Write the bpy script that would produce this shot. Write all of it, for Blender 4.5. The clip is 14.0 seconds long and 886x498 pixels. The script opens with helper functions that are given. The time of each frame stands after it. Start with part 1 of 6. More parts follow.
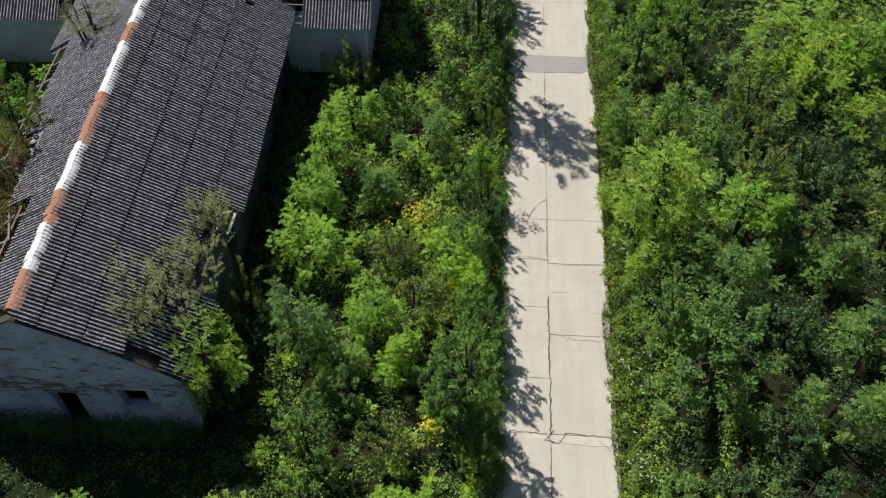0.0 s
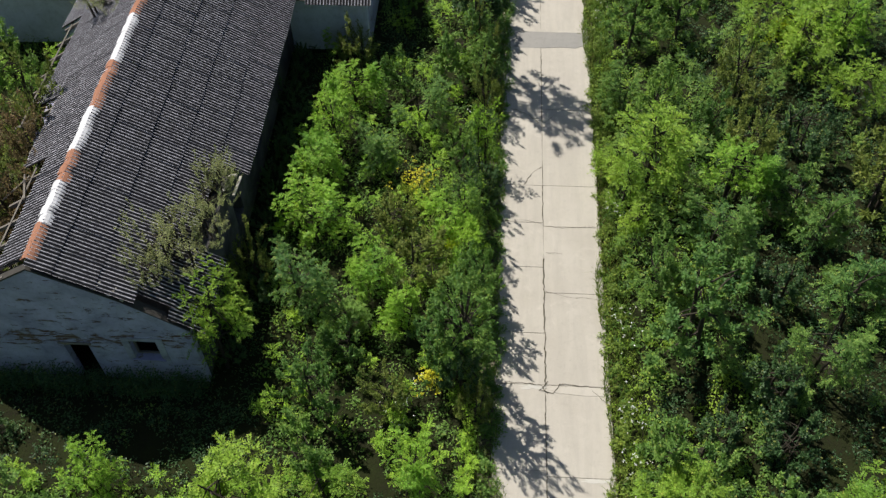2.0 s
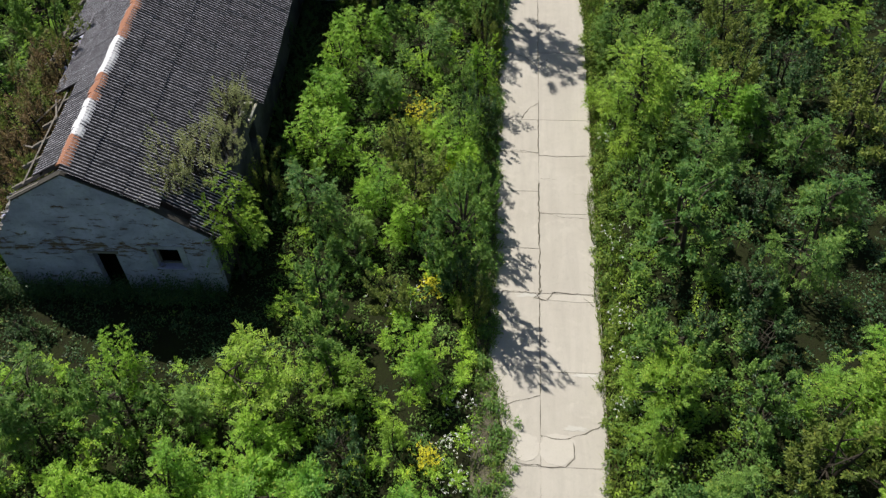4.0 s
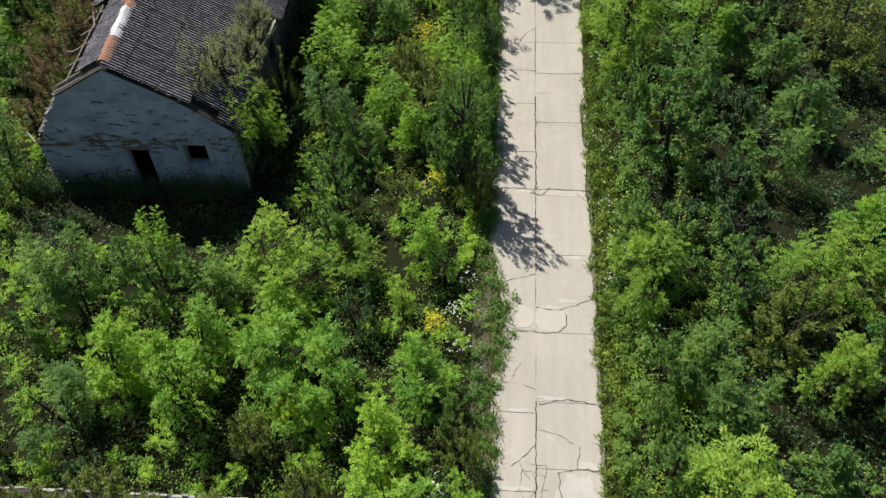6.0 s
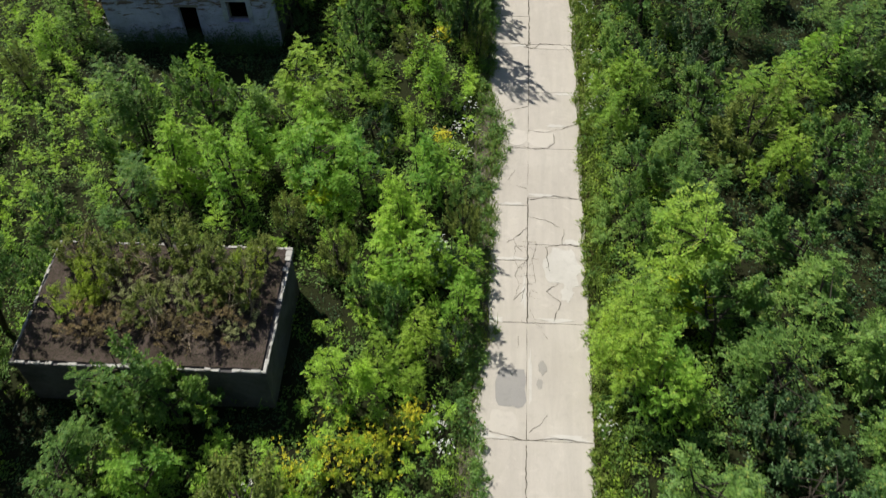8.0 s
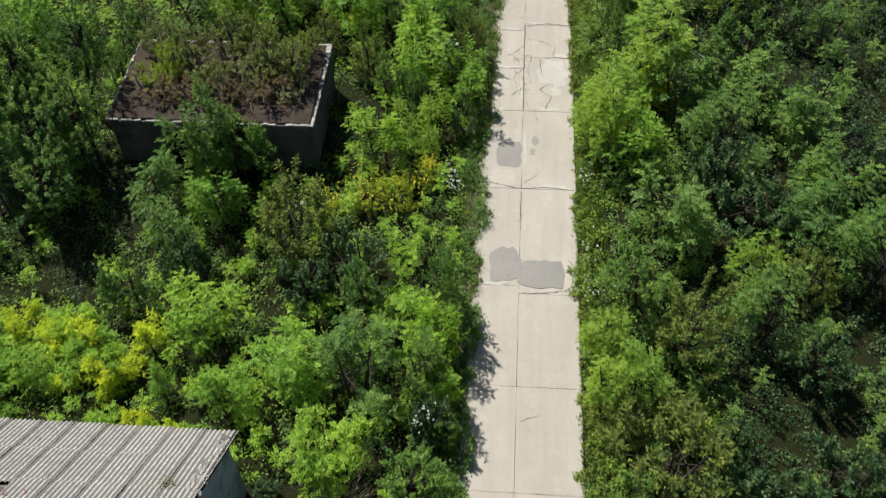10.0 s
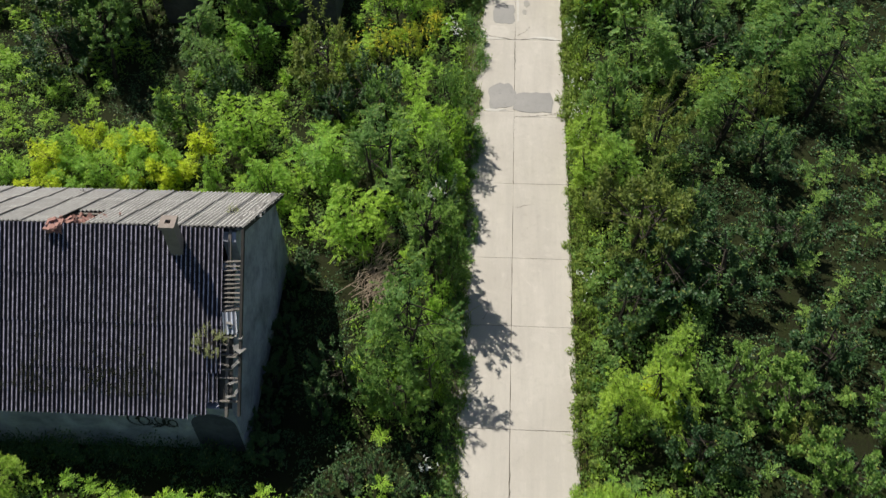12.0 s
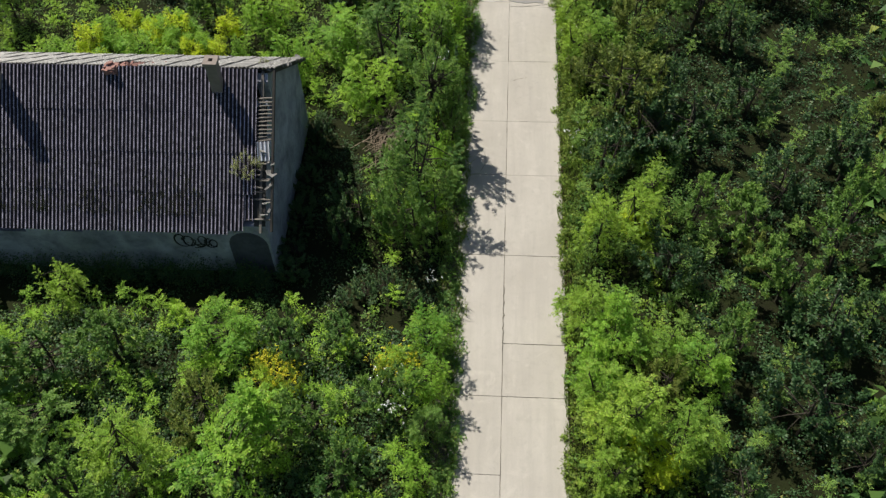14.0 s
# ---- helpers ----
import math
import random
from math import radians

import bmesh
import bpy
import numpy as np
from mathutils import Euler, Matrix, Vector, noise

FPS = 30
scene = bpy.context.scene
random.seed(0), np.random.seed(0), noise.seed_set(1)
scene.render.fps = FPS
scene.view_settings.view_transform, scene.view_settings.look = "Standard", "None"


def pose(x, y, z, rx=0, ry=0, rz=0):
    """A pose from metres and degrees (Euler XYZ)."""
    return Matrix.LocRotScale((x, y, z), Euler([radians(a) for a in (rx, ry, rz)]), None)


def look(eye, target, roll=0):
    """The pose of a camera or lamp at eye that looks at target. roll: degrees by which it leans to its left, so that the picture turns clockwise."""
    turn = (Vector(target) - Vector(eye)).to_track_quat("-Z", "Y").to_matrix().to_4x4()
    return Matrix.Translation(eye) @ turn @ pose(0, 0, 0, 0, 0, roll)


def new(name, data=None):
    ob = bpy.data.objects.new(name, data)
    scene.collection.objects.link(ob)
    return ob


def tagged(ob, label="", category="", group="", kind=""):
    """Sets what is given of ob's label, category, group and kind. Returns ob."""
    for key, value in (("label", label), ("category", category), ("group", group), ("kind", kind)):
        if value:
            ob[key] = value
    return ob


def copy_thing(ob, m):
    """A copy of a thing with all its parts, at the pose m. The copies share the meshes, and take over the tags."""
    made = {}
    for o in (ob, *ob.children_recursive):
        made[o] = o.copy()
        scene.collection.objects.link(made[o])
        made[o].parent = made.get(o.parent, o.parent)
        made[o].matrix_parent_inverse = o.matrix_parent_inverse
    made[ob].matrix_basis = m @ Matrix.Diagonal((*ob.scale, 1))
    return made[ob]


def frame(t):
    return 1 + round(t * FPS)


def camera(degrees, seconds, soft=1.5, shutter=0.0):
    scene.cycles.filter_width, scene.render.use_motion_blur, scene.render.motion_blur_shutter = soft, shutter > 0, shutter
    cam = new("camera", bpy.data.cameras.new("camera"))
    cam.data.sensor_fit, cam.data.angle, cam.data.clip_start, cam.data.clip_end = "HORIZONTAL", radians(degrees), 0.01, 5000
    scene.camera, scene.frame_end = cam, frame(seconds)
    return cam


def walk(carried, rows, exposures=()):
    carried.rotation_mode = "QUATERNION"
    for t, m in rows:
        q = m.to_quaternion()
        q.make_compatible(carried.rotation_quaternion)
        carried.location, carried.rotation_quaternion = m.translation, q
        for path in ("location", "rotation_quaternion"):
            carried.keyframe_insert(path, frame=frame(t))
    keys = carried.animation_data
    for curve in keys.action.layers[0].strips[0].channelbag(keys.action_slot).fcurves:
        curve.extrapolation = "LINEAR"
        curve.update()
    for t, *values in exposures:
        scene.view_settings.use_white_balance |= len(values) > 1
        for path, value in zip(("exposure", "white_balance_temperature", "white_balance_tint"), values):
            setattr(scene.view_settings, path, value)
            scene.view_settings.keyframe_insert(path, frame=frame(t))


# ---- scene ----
cam = camera(51.7, 14.0, soft=1.4, shutter=0.25)
PATH = [
    (0, (-2.859, -7.261, 31.405), (-2.945, -6.015, 29.843), -0.83),
    (0.5, (-2.727, -7.637, 31.384), (-2.817, -6.388, 29.825), -0.99),
    (1, (-2.678, -8.146, 31.361), (-2.769, -6.895, 29.804), -1.08),
    (1.5, (-2.507, -8.812, 31.327), (-2.604, -7.559, 29.771), -1.33),
    (2, (-2.320, -9.563, 31.241), (-2.424, -8.306, 29.688), -1.75),
    (2.2, (-2.253, -9.949, 31.220), (-2.359, -8.690, 29.670), -2.04),
    (4.5, (-1.774, -15.378, 30.943), (-1.894, -14.113, 29.398), -2.39),
    (5, (-1.766, -16.726, 30.924), (-1.884, -15.464, 29.377), -2.40),
    (5.5, (-1.715, -18.192, 30.913), (-1.832, -16.931, 29.365), -2.40),
    (6, (-1.639, -19.828, 30.888), (-1.759, -18.567, 29.340), -2.38),
    (6.5, (-1.479, -21.718, 30.832), (-1.603, -20.455, 29.286), -2.53),
    (7, (-1.357, -24.123, 30.807), (-1.484, -22.859, 29.262), -2.60),
    (7.5, (-1.308, -27.088, 30.787), (-1.432, -25.823, 29.243), -2.44),
    (8, (-1.259, -30.501, 30.762), (-1.380, -29.234, 29.219), -2.38),
    (8.5, (-1.262, -34.199, 30.809), (-1.377, -32.936, 29.262), -2.14),
    (8.7, (-1.236, -35.567, 30.826), (-1.352, -34.309, 29.277), -2.11),
    (10.8, (-0.714, -47.626, 30.667), (-0.841, -46.354, 29.129), -2.03),
    (11, (-0.730, -48.686, 30.636), (-0.852, -47.413, 29.098), -2.09),
    (11.5, (-0.831, -51.270, 30.537), (-0.943, -49.998, 28.998), -2.10),
    (12, (-0.815, -53.867, 30.483), (-0.925, -52.599, 28.940), -2.11),
    (12.5, (-0.799, -56.499, 30.538), (-0.906, -55.241, 28.987), -2.31),
    (13, (-0.675, -59.009, 30.762), (-0.782, -57.768, 29.197), -2.24),
    (13.5, (-0.582, -60.583, 30.889), (-0.689, -59.349, 29.319), -2.32),
    (14, (-0.524, -61.396, 30.897), (-0.632, -60.163, 29.326), -2.21),
]
walk(cam, [(t, look(eye, target, roll)) for t, eye, target, roll in PATH], exposures=[(0, 0.14), (11.5, 0.14), (13, 0.06), (14, 0.05)])

# ---- light ----
SUN_FROM = Vector((-0.391, 0.431, 0.813)).normalized()
world = bpy.data.worlds.new("sky")
scene.world = world
world.use_nodes = True
wn = world.node_tree
sky = wn.nodes.new("ShaderNodeTexSky")
sky.sky_type, sky.sun_disc = "NISHITA", False
sky.sun_elevation = math.asin(SUN_FROM.z)
sky.sun_rotation = math.atan2(SUN_FROM.x, SUN_FROM.y)
wn.links.new(sky.outputs[0], wn.nodes["Background"].inputs[0])
wn.nodes["Background"].inputs[1].default_value = 0.06
sun_data = bpy.data.lights.new("sun", "SUN")
sun_data.energy, sun_data.angle, sun_data.color = 4.85, radians(0.55), (1.0, 0.95, 0.87)
sun = new("sun", sun_data)
sun.matrix_world = look(SUN_FROM * 60, (0, 0, 0))


# ---- material helpers ----
class Mat:
    """A node material with short calls for its nodes."""

    def __init__(self, name, rough=0.8, spec=0.3):
        self.m = bpy.data.materials.new(name)
        self.m.use_nodes = True
        self.t = self.m.node_tree
        self.b = self.t.nodes["Principled BSDF"]
        self.b.inputs["Roughness"].default_value = rough
        self.b.inputs["Specular IOR Level"].default_value = spec
        self.coord = self.node("ShaderNodeTexCoord").outputs["Object"]

    def node(self, kind, **props):
        n = self.t.nodes.new(kind)
        for k, v in props.items():
            if k in ("operation", "blend_type", "data_type", "feature", "distance", "wave_type", "bands_direction", "interpolation_type"):
                setattr(n, k, v)
            else:
                n.inputs[k].default_value = v
        return n

    def link(self, a, b):
        self.t.links.new(a, b)

    def world_pos(self):
        return self.node("ShaderNodeNewGeometry").outputs["Position"]

    def noise(self, scale, detail=4.0, rough=0.55, vec=None, distortion=0.0):
        n = self.node("ShaderNodeTexNoise", Scale=scale, Detail=detail, Roughness=rough, Distortion=distortion)
        self.link(vec or self.coord, n.inputs["Vector"])
        return n.outputs["Fac"]

    def ramp(self, fac, *stops):
        n = self.t.nodes.new("ShaderNodeValToRGB")
        e = n.color_ramp.elements
        while len(e) < len(stops):
            e.new(0.5)
        for k, (pos, c) in enumerate(stops):
            e[k].position = pos
            e[k].color = (*c, 1) if isinstance(c, tuple) else (c, c, c, 1)
        self.link(fac, n.inputs[0])
        return n.outputs["Color"]

    def mix(self, fac, a, b, kind="MIX"):
        n = self.t.nodes.new("ShaderNodeMix")
        n.data_type, n.blend_type = "RGBA", kind
        for sock, v in ((n.inputs[0], fac), (n.inputs[6], a), (n.inputs[7], b)):
            if isinstance(v, bpy.types.NodeSocket):
                self.link(v, sock)
            elif isinstance(v, tuple):
                sock.default_value = (*v, 1)
            else:
                sock.default_value = v
        return n.outputs[2]

    def math(self, op, a, b=0.0):
        n = self.t.nodes.new("ShaderNodeMath")
        n.operation = op
        for sock, v in ((n.inputs[0], a), (n.inputs[1], b)):
            if isinstance(v, bpy.types.NodeSocket):
                self.link(v, sock)
            else:
                sock.default_value = v
        return n.outputs[0]

    def bump(self, fac, strength=0.3, dist=0.02):
        n = self.node("ShaderNodeBump", Strength=strength, Distance=dist)
        self.link(fac, n.inputs["Height"])
        self.link(n.outputs[0], self.b.inputs["Normal"])

    def color(self, c):
        if isinstance(c, tuple):
            self.b.inputs["Base Color"].default_value = (*c, 1)
        else:
            self.link(c, self.b.inputs["Base Color"])
        return self

    def rand(self):
        return self.node("ShaderNodeObjectInfo").outputs["Random"]

    def island(self):
        return self.node("ShaderNodeNewGeometry").outputs["Random Per Island"]


def concrete_mat(name, base, dirt, var=0.5, streak=0.0):
    w = Mat(name, 0.9, 0.2)
    p = w.world_pos()
    big = w.noise(0.35, 5, 0.6, p)
    fine = w.noise(22, 6, 0.7, p)
    c = w.mix(w.ramp(big, (0.35, 0.0), (0.7, 1.0)), base, dirt)
    spots = w.ramp(w.noise(3.2, 6, 0.7, p, 0.6), (0.52, 0.0), (0.72, 1.0))
    c = w.mix(w.math("MULTIPLY", spots, 0.45 * var), c, tuple(v * 0.62 for v in base))
    c = w.mix(w.math("MULTIPLY", w.rand(), 0.25 * var), c, tuple(min(1, v * 1.18) for v in base))
    if streak:
        # stains drawn out along the way of travel
        long = w.node("ShaderNodeMapping")
        long.inputs["Scale"].default_value = (1.6, 0.16, 1)
        w.link(p, long.inputs["Vector"])
        worn = w.ramp(w.noise(1.4, 6, 0.68, long.outputs[0], 0.5), (0.42, 0.0), (0.72, 1.0))
        c = w.mix(w.math("MULTIPLY", worn, streak), c, tuple(v * 0.78 for v in base))
        pale = w.ramp(w.noise(0.9, 7, 0.72, p, 1.5), (0.56, 0.0), (0.7, 1.0))
        c = w.mix(w.math("MULTIPLY", pale, streak * 0.8), c, tuple(min(1, v * 1.17) for v in base))
    c = w.mix(0.35, c, w.ramp(fine, (0.3, 0.72), (0.7, 1.0)), "MULTIPLY")
    w.color(c)
    w.bump(fine, 0.35, 0.01)
    return w.m


def soil_mat(name, dark, light):
    w = Mat(name, 0.95, 0.1)
    p = w.world_pos()
    c = w.mix(w.ramp(w.noise(0.9, 6, 0.65, p), (0.35, 0.0), (0.65, 1.0)), dark, light)
    c = w.mix(w.ramp(w.noise(14, 5, 0.7, p), (0.45, 0.0), (0.7, 1.0)), c, (0.02, 0.03, 0.008))
    w.color(c)
    w.bump(w.noise(9, 6, 0.7, p), 0.8, 0.08)
    return w.m


def leaf_mat(name, low, high, glow, through_part=0.3, rough=0.5, gloss=0.11):
    """Leaves: colour drifts from plant to plant and leaf to leaf, and daylight shines through them."""
    w = Mat(name, rough, gloss)
    p = w.world_pos()
    patch = w.noise(0.55, 2, 0.5, p)
    f = w.math("ADD", w.math("MULTIPLY", w.rand(), 0.45), w.math("MULTIPLY", w.ramp(patch, (0.3, 0.0), (0.7, 1.0)), 0.55))
    c = w.mix(f, low, high)
    isl = w.island()
    c = w.mix(w.ramp(isl, (0.0, 0.0), (0.9, 0.0), (1.0, 0.55)), c, (0.22, 0.19, 0.04))
    c = w.mix(1.0, c, w.ramp(isl, (0.0, 0.5), (1.0, 1.42)), "MULTIPLY")
    w.color(c)
    tr = w.node("ShaderNodeBsdfTranslucent")
    w.link(w.mix(1.0, w.mix(0.5, c, glow), (through_part, through_part, through_part), "MULTIPLY"), tr.inputs["Color"])
    both = w.node("ShaderNodeAddShader")
    w.link(w.b.outputs[0], both.inputs[0])
    w.link(tr.outputs[0], both.inputs[1])
    w.link(both.outputs[0], w.t.nodes["Material Output"].inputs["Surface"])
    return w.m


def bark_mat(name, base):
    w = Mat(name, 0.9, 0.15)
    n = w.noise(18, 5, 0.7)
    w.color(w.mix(n, tuple(v * 0.5 for v in base), base))
    w.bump(n, 0.6, 0.02)
    return w.m


def sheet_mat(name, base, crest, lichen, moss, soil=0.6):
    """Weathered fibre-cement sheet: blotches, lichen specks and streaks of moss; soil: strength of the painted crest
    light and valley shade.
    """
    w = Mat(name, 0.85, 0.2)
    p = w.world_pos()
    c = w.mix(w.ramp(w.noise(0.7, 5, 0.65, p), (0.3, 0.0), (0.75, 1.0)), base, crest)
    c = w.mix(w.math("MULTIPLY", w.rand(), 0.5), c, tuple(v * 1.35 for v in base))
    c = w.mix(w.ramp(w.noise(16, 6, 0.75, p), (0.58, 0.0), (0.75, 0.75)), c, lichen)
    c = w.mix(w.ramp(w.noise(1.6, 6, 0.7, p, 1.2), (0.58, 0.0), (0.75, 0.8)), c, moss)
    # sunlight on the crests and shade in the valleys, painted in by height
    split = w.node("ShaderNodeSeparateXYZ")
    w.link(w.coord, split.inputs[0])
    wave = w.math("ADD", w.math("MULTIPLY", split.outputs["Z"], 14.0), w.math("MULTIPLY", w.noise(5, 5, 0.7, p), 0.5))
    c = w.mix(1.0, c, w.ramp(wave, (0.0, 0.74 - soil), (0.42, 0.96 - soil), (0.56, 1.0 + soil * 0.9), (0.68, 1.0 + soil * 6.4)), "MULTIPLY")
    w.color(c)
    w.bump(w.noise(40, 4, 0.7, p), 0.3, 0.006)
    return w.m


def plaster_mat(name, base, stain, brick, bare, band=0.0):
    """Lime plaster, stained and flaking off its brickwork; bare: how much has fallen."""
    w = Mat(name, 0.92, 0.15)
    p = w.world_pos()
    c = w.mix(w.ramp(w.noise(0.8, 6, 0.62, p, 0.4), (0.35, 0.0), (0.68, 1.0)), base, stain)
    c = w.mix(w.math("MULTIPLY", w.ramp(w.noise(5, 6, 0.75, p), (0.5, 0.0), (0.75, 1.0)), 0.5), c, tuple(v * 0.45 for v in stain))
    stretch = w.node("ShaderNodeMapping")
    stretch.inputs["Scale"].default_value = (0.55, 0.55, 1.7)
    w.link(p, stretch.inputs["Vector"])
    fall = w.noise(2.7, 8, 0.75, stretch.outputs[0], 0.3)
    if band:
        # most has fallen along one height of the wall
        split = w.node("ShaderNodeSeparateXYZ")
        w.link(p, split.inputs[0])
        off = w.math("ABSOLUTE", w.math("SUBTRACT", split.outputs["Z"], band))
        fall = w.math("ADD", fall, w.math("MULTIPLY", w.math("MAXIMUM", w.math("SUBTRACT", 0.75, off), 0.0), 0.15))
    hole = w.ramp(fall, (bare, 0.0), (bare + 0.025, 1.0))
    rows = w.node("ShaderNodeTexWave", wave_type="BANDS", bands_direction="Z", Scale=2.05, Distortion=0.35)
    w.link(p, rows.inputs["Vector"])
    b = w.mix(w.ramp(rows.outputs["Fac"], (0.0, 0.0), (0.35, 1.0)), (0.3, 0.27, 0.23), brick)
    b = w.mix(0.6, b, w.ramp(w.noise(8, 4, 0.7, p), (0.3, 0.45), (0.7, 1.15)), "MULTIPLY")
    w.color(w.mix(hole, c, b))
    h = w.math("SUBTRACT", w.math("MULTIPLY", w.noise(12, 5, 0.7, p), 0.3), hole)
    w.bump(h, 0.6, 0.03)
    return w.m


def plain_mat(name, base, rough=0.8, var=0.35, scale=7.0, bump=0.3):
    w = Mat(name, rough, 0.25)
    p = w.world_pos()
    n = w.noise(scale, 5, 0.65, p)
    c = w.mix(n, tuple(v * (1 - var) for v in base), tuple(min(1, v * (1 + var)) for v in base))
    c = w.mix(w.math("MULTIPLY", w.rand(), 0.4), c, tuple(v * 0.7 for v in base))
    w.color(c)
    w.bump(w.noise(scale * 5, 4, 0.7, p), bump, 0.01)
    return w.m


M_ROAD = concrete_mat("road_concrete", (0.505, 0.47, 0.41), (0.435, 0.4, 0.345), 0.8, streak=0.6)
M_MEND = concrete_mat("mended_concrete", (0.535, 0.5, 0.44), (0.47, 0.435, 0.375), 0.8)
M_PALE = concrete_mat("pale_concrete", (0.56, 0.54, 0.49), (0.47, 0.45, 0.4), 0.8)
M_ASPHALT = concrete_mat("asphalt_patch", (0.28, 0.272, 0.255), (0.345, 0.33, 0.305), 0.9)
M_GREY = concrete_mat("worn_concrete", (0.36, 0.345, 0.31), (0.31, 0.295, 0.26), 0.8)
M_CRACK = plain_mat("crack_dirt", (0.09, 0.082, 0.06), 0.95, 0.5, 5)
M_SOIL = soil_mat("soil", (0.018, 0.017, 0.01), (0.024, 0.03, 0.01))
M_LITTER = soil_mat("leaf_litter", (0.1, 0.088, 0.062), (0.2, 0.18, 0.135))
M_MORTAR = plain_mat("dark_mortar", (0.06, 0.056, 0.05), 0.95, 0.5, 4)
M_ROOFSOIL = soil_mat("roof_soil", (0.06, 0.044, 0.037), (0.11, 0.084, 0.074))
M_BARK = bark_mat("bark", (0.07, 0.06, 0.046))
M_DEAD = bark_mat("dead_wood", (0.4, 0.32, 0.235))
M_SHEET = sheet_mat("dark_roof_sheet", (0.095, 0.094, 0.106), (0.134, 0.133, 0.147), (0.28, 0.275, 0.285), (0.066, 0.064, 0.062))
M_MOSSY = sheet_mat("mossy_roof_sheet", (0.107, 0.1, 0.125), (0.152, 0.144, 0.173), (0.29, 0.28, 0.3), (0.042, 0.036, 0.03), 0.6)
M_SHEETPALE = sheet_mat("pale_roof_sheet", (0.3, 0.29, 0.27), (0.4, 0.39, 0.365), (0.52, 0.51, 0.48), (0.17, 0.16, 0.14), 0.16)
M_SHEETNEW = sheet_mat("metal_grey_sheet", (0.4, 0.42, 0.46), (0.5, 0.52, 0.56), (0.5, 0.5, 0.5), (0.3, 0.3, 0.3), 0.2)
M_WHITE = plain_mat("white_ridge_paint", (0.72, 0.72, 0.74), 0.75, 0.18, 4)
M_TERRA = plain_mat("terracotta", (0.36, 0.17, 0.105), 0.85, 0.4, 6)
M_PLASTER = plaster_mat("blue_lime_plaster", (0.5, 0.505, 0.66), (0.3, 0.305, 0.42), (0.16, 0.1, 0.075), 0.585, 2.75)
M_PLASTER3 = plaster_mat("grey_lime_plaster", (0.47, 0.485, 0.55), (0.2, 0.21, 0.25), (0.2, 0.13, 0.1), 0.64)
M_PLASTERW = plaster_mat("pale_lime_plaster", (0.66, 0.69, 0.76), (0.5, 0.53, 0.57), (0.2, 0.14, 0.1), 0.7)
# base lowered to near black: the walls' shade is put into the colour
M_PLASTERF = plaster_mat("stained_shaded_wall", (0.135, 0.13, 0.13), (0.06, 0.058, 0.055), (0.13, 0.1, 0.085), 0.72)
M_ARCH = plaster_mat("dark_plaster", (0.11, 0.115, 0.14), (0.06, 0.062, 0.07), (0.12, 0.09, 0.07), 0.75)
M_WOOD = plain_mat("grey_wood", (0.21, 0.19, 0.165), 0.9, 0.5, 9)
M_PALEWOOD = plain_mat("bleached_wood", (0.5, 0.47, 0.41), 0.9, 0.3, 9)
M_BRICK = plain_mat("brick", (0.36, 0.2, 0.165), 0.9, 0.45, 12)
M_CHIMNEY = plain_mat("chimney_render", (0.29, 0.245, 0.21), 0.9, 0.35, 5)
M_BROKEN = plain_mat("broken_sheet", (0.27, 0.26, 0.24), 0.9, 0.5, 9)
M_COPING = plain_mat("coping_stone", (0.46, 0.45, 0.41), 0.9, 0.35, 6)
M_INK = plain_mat("black_spray_paint", (0.02, 0.02, 0.022), 0.6, 0.2, 4)

L_BRIGHT = leaf_mat("leaf_bright", (0.07, 0.18, 0.03), (0.235, 0.37, 0.037), (0.28, 0.46, 0.02), 0.55)
L_MID = leaf_mat("leaf_mid", (0.048, 0.116, 0.036), (0.15, 0.245, 0.048), (0.19, 0.34, 0.028), 0.48)
L_LIGHT = leaf_mat("leaf_locust", (0.086, 0.18, 0.028), (0.21, 0.31, 0.038), (0.31, 0.42, 0.026), 0.58)
L_LIME = leaf_mat("leaf_lime", (0.23, 0.34, 0.02), (0.44, 0.49, 0.028), (0.48, 0.54, 0.024), 0.6)
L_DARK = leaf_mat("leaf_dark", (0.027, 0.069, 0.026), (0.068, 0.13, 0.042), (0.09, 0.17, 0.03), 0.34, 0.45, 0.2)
L_OLIVE = leaf_mat("leaf_olive", (0.08, 0.12, 0.024), (0.155, 0.19, 0.042), (0.2, 0.24, 0.04), 0.4)
L_GREY = leaf_mat("leaf_greygreen", (0.17, 0.2, 0.08), (0.26, 0.28, 0.12), (0.2, 0.24, 0.08), 0.4)
L_BROWN = leaf_mat("leaf_brown", (0.1, 0.088, 0.04), (0.19, 0.125, 0.06), (0.17, 0.12, 0.05), 0.25)
L_GRASS = leaf_mat("grass_blade", (0.085, 0.15, 0.025), (0.17, 0.235, 0.042), (0.2, 0.3, 0.04), 0.3)
L_GOLD = leaf_mat("leaf_goldenrod", (0.12, 0.2, 0.022), (0.25, 0.31, 0.028), (0.34, 0.4, 0.02), 0.5)
L_DRY = leaf_mat("dry_grass", (0.15, 0.12, 0.06), (0.26, 0.21, 0.11), (0.25, 0.2, 0.1), 0.25)
L_YELLOW = leaf_mat("goldenrod_bloom", (0.42, 0.41, 0.025), (0.56, 0.52, 0.03), (0.4, 0.33, 0.02), 0.3)
L_WHITE = leaf_mat("white_bloom", (0.6, 0.62, 0.55), (0.75, 0.75, 0.7), (0.6, 0.6, 0.5), 0.2)


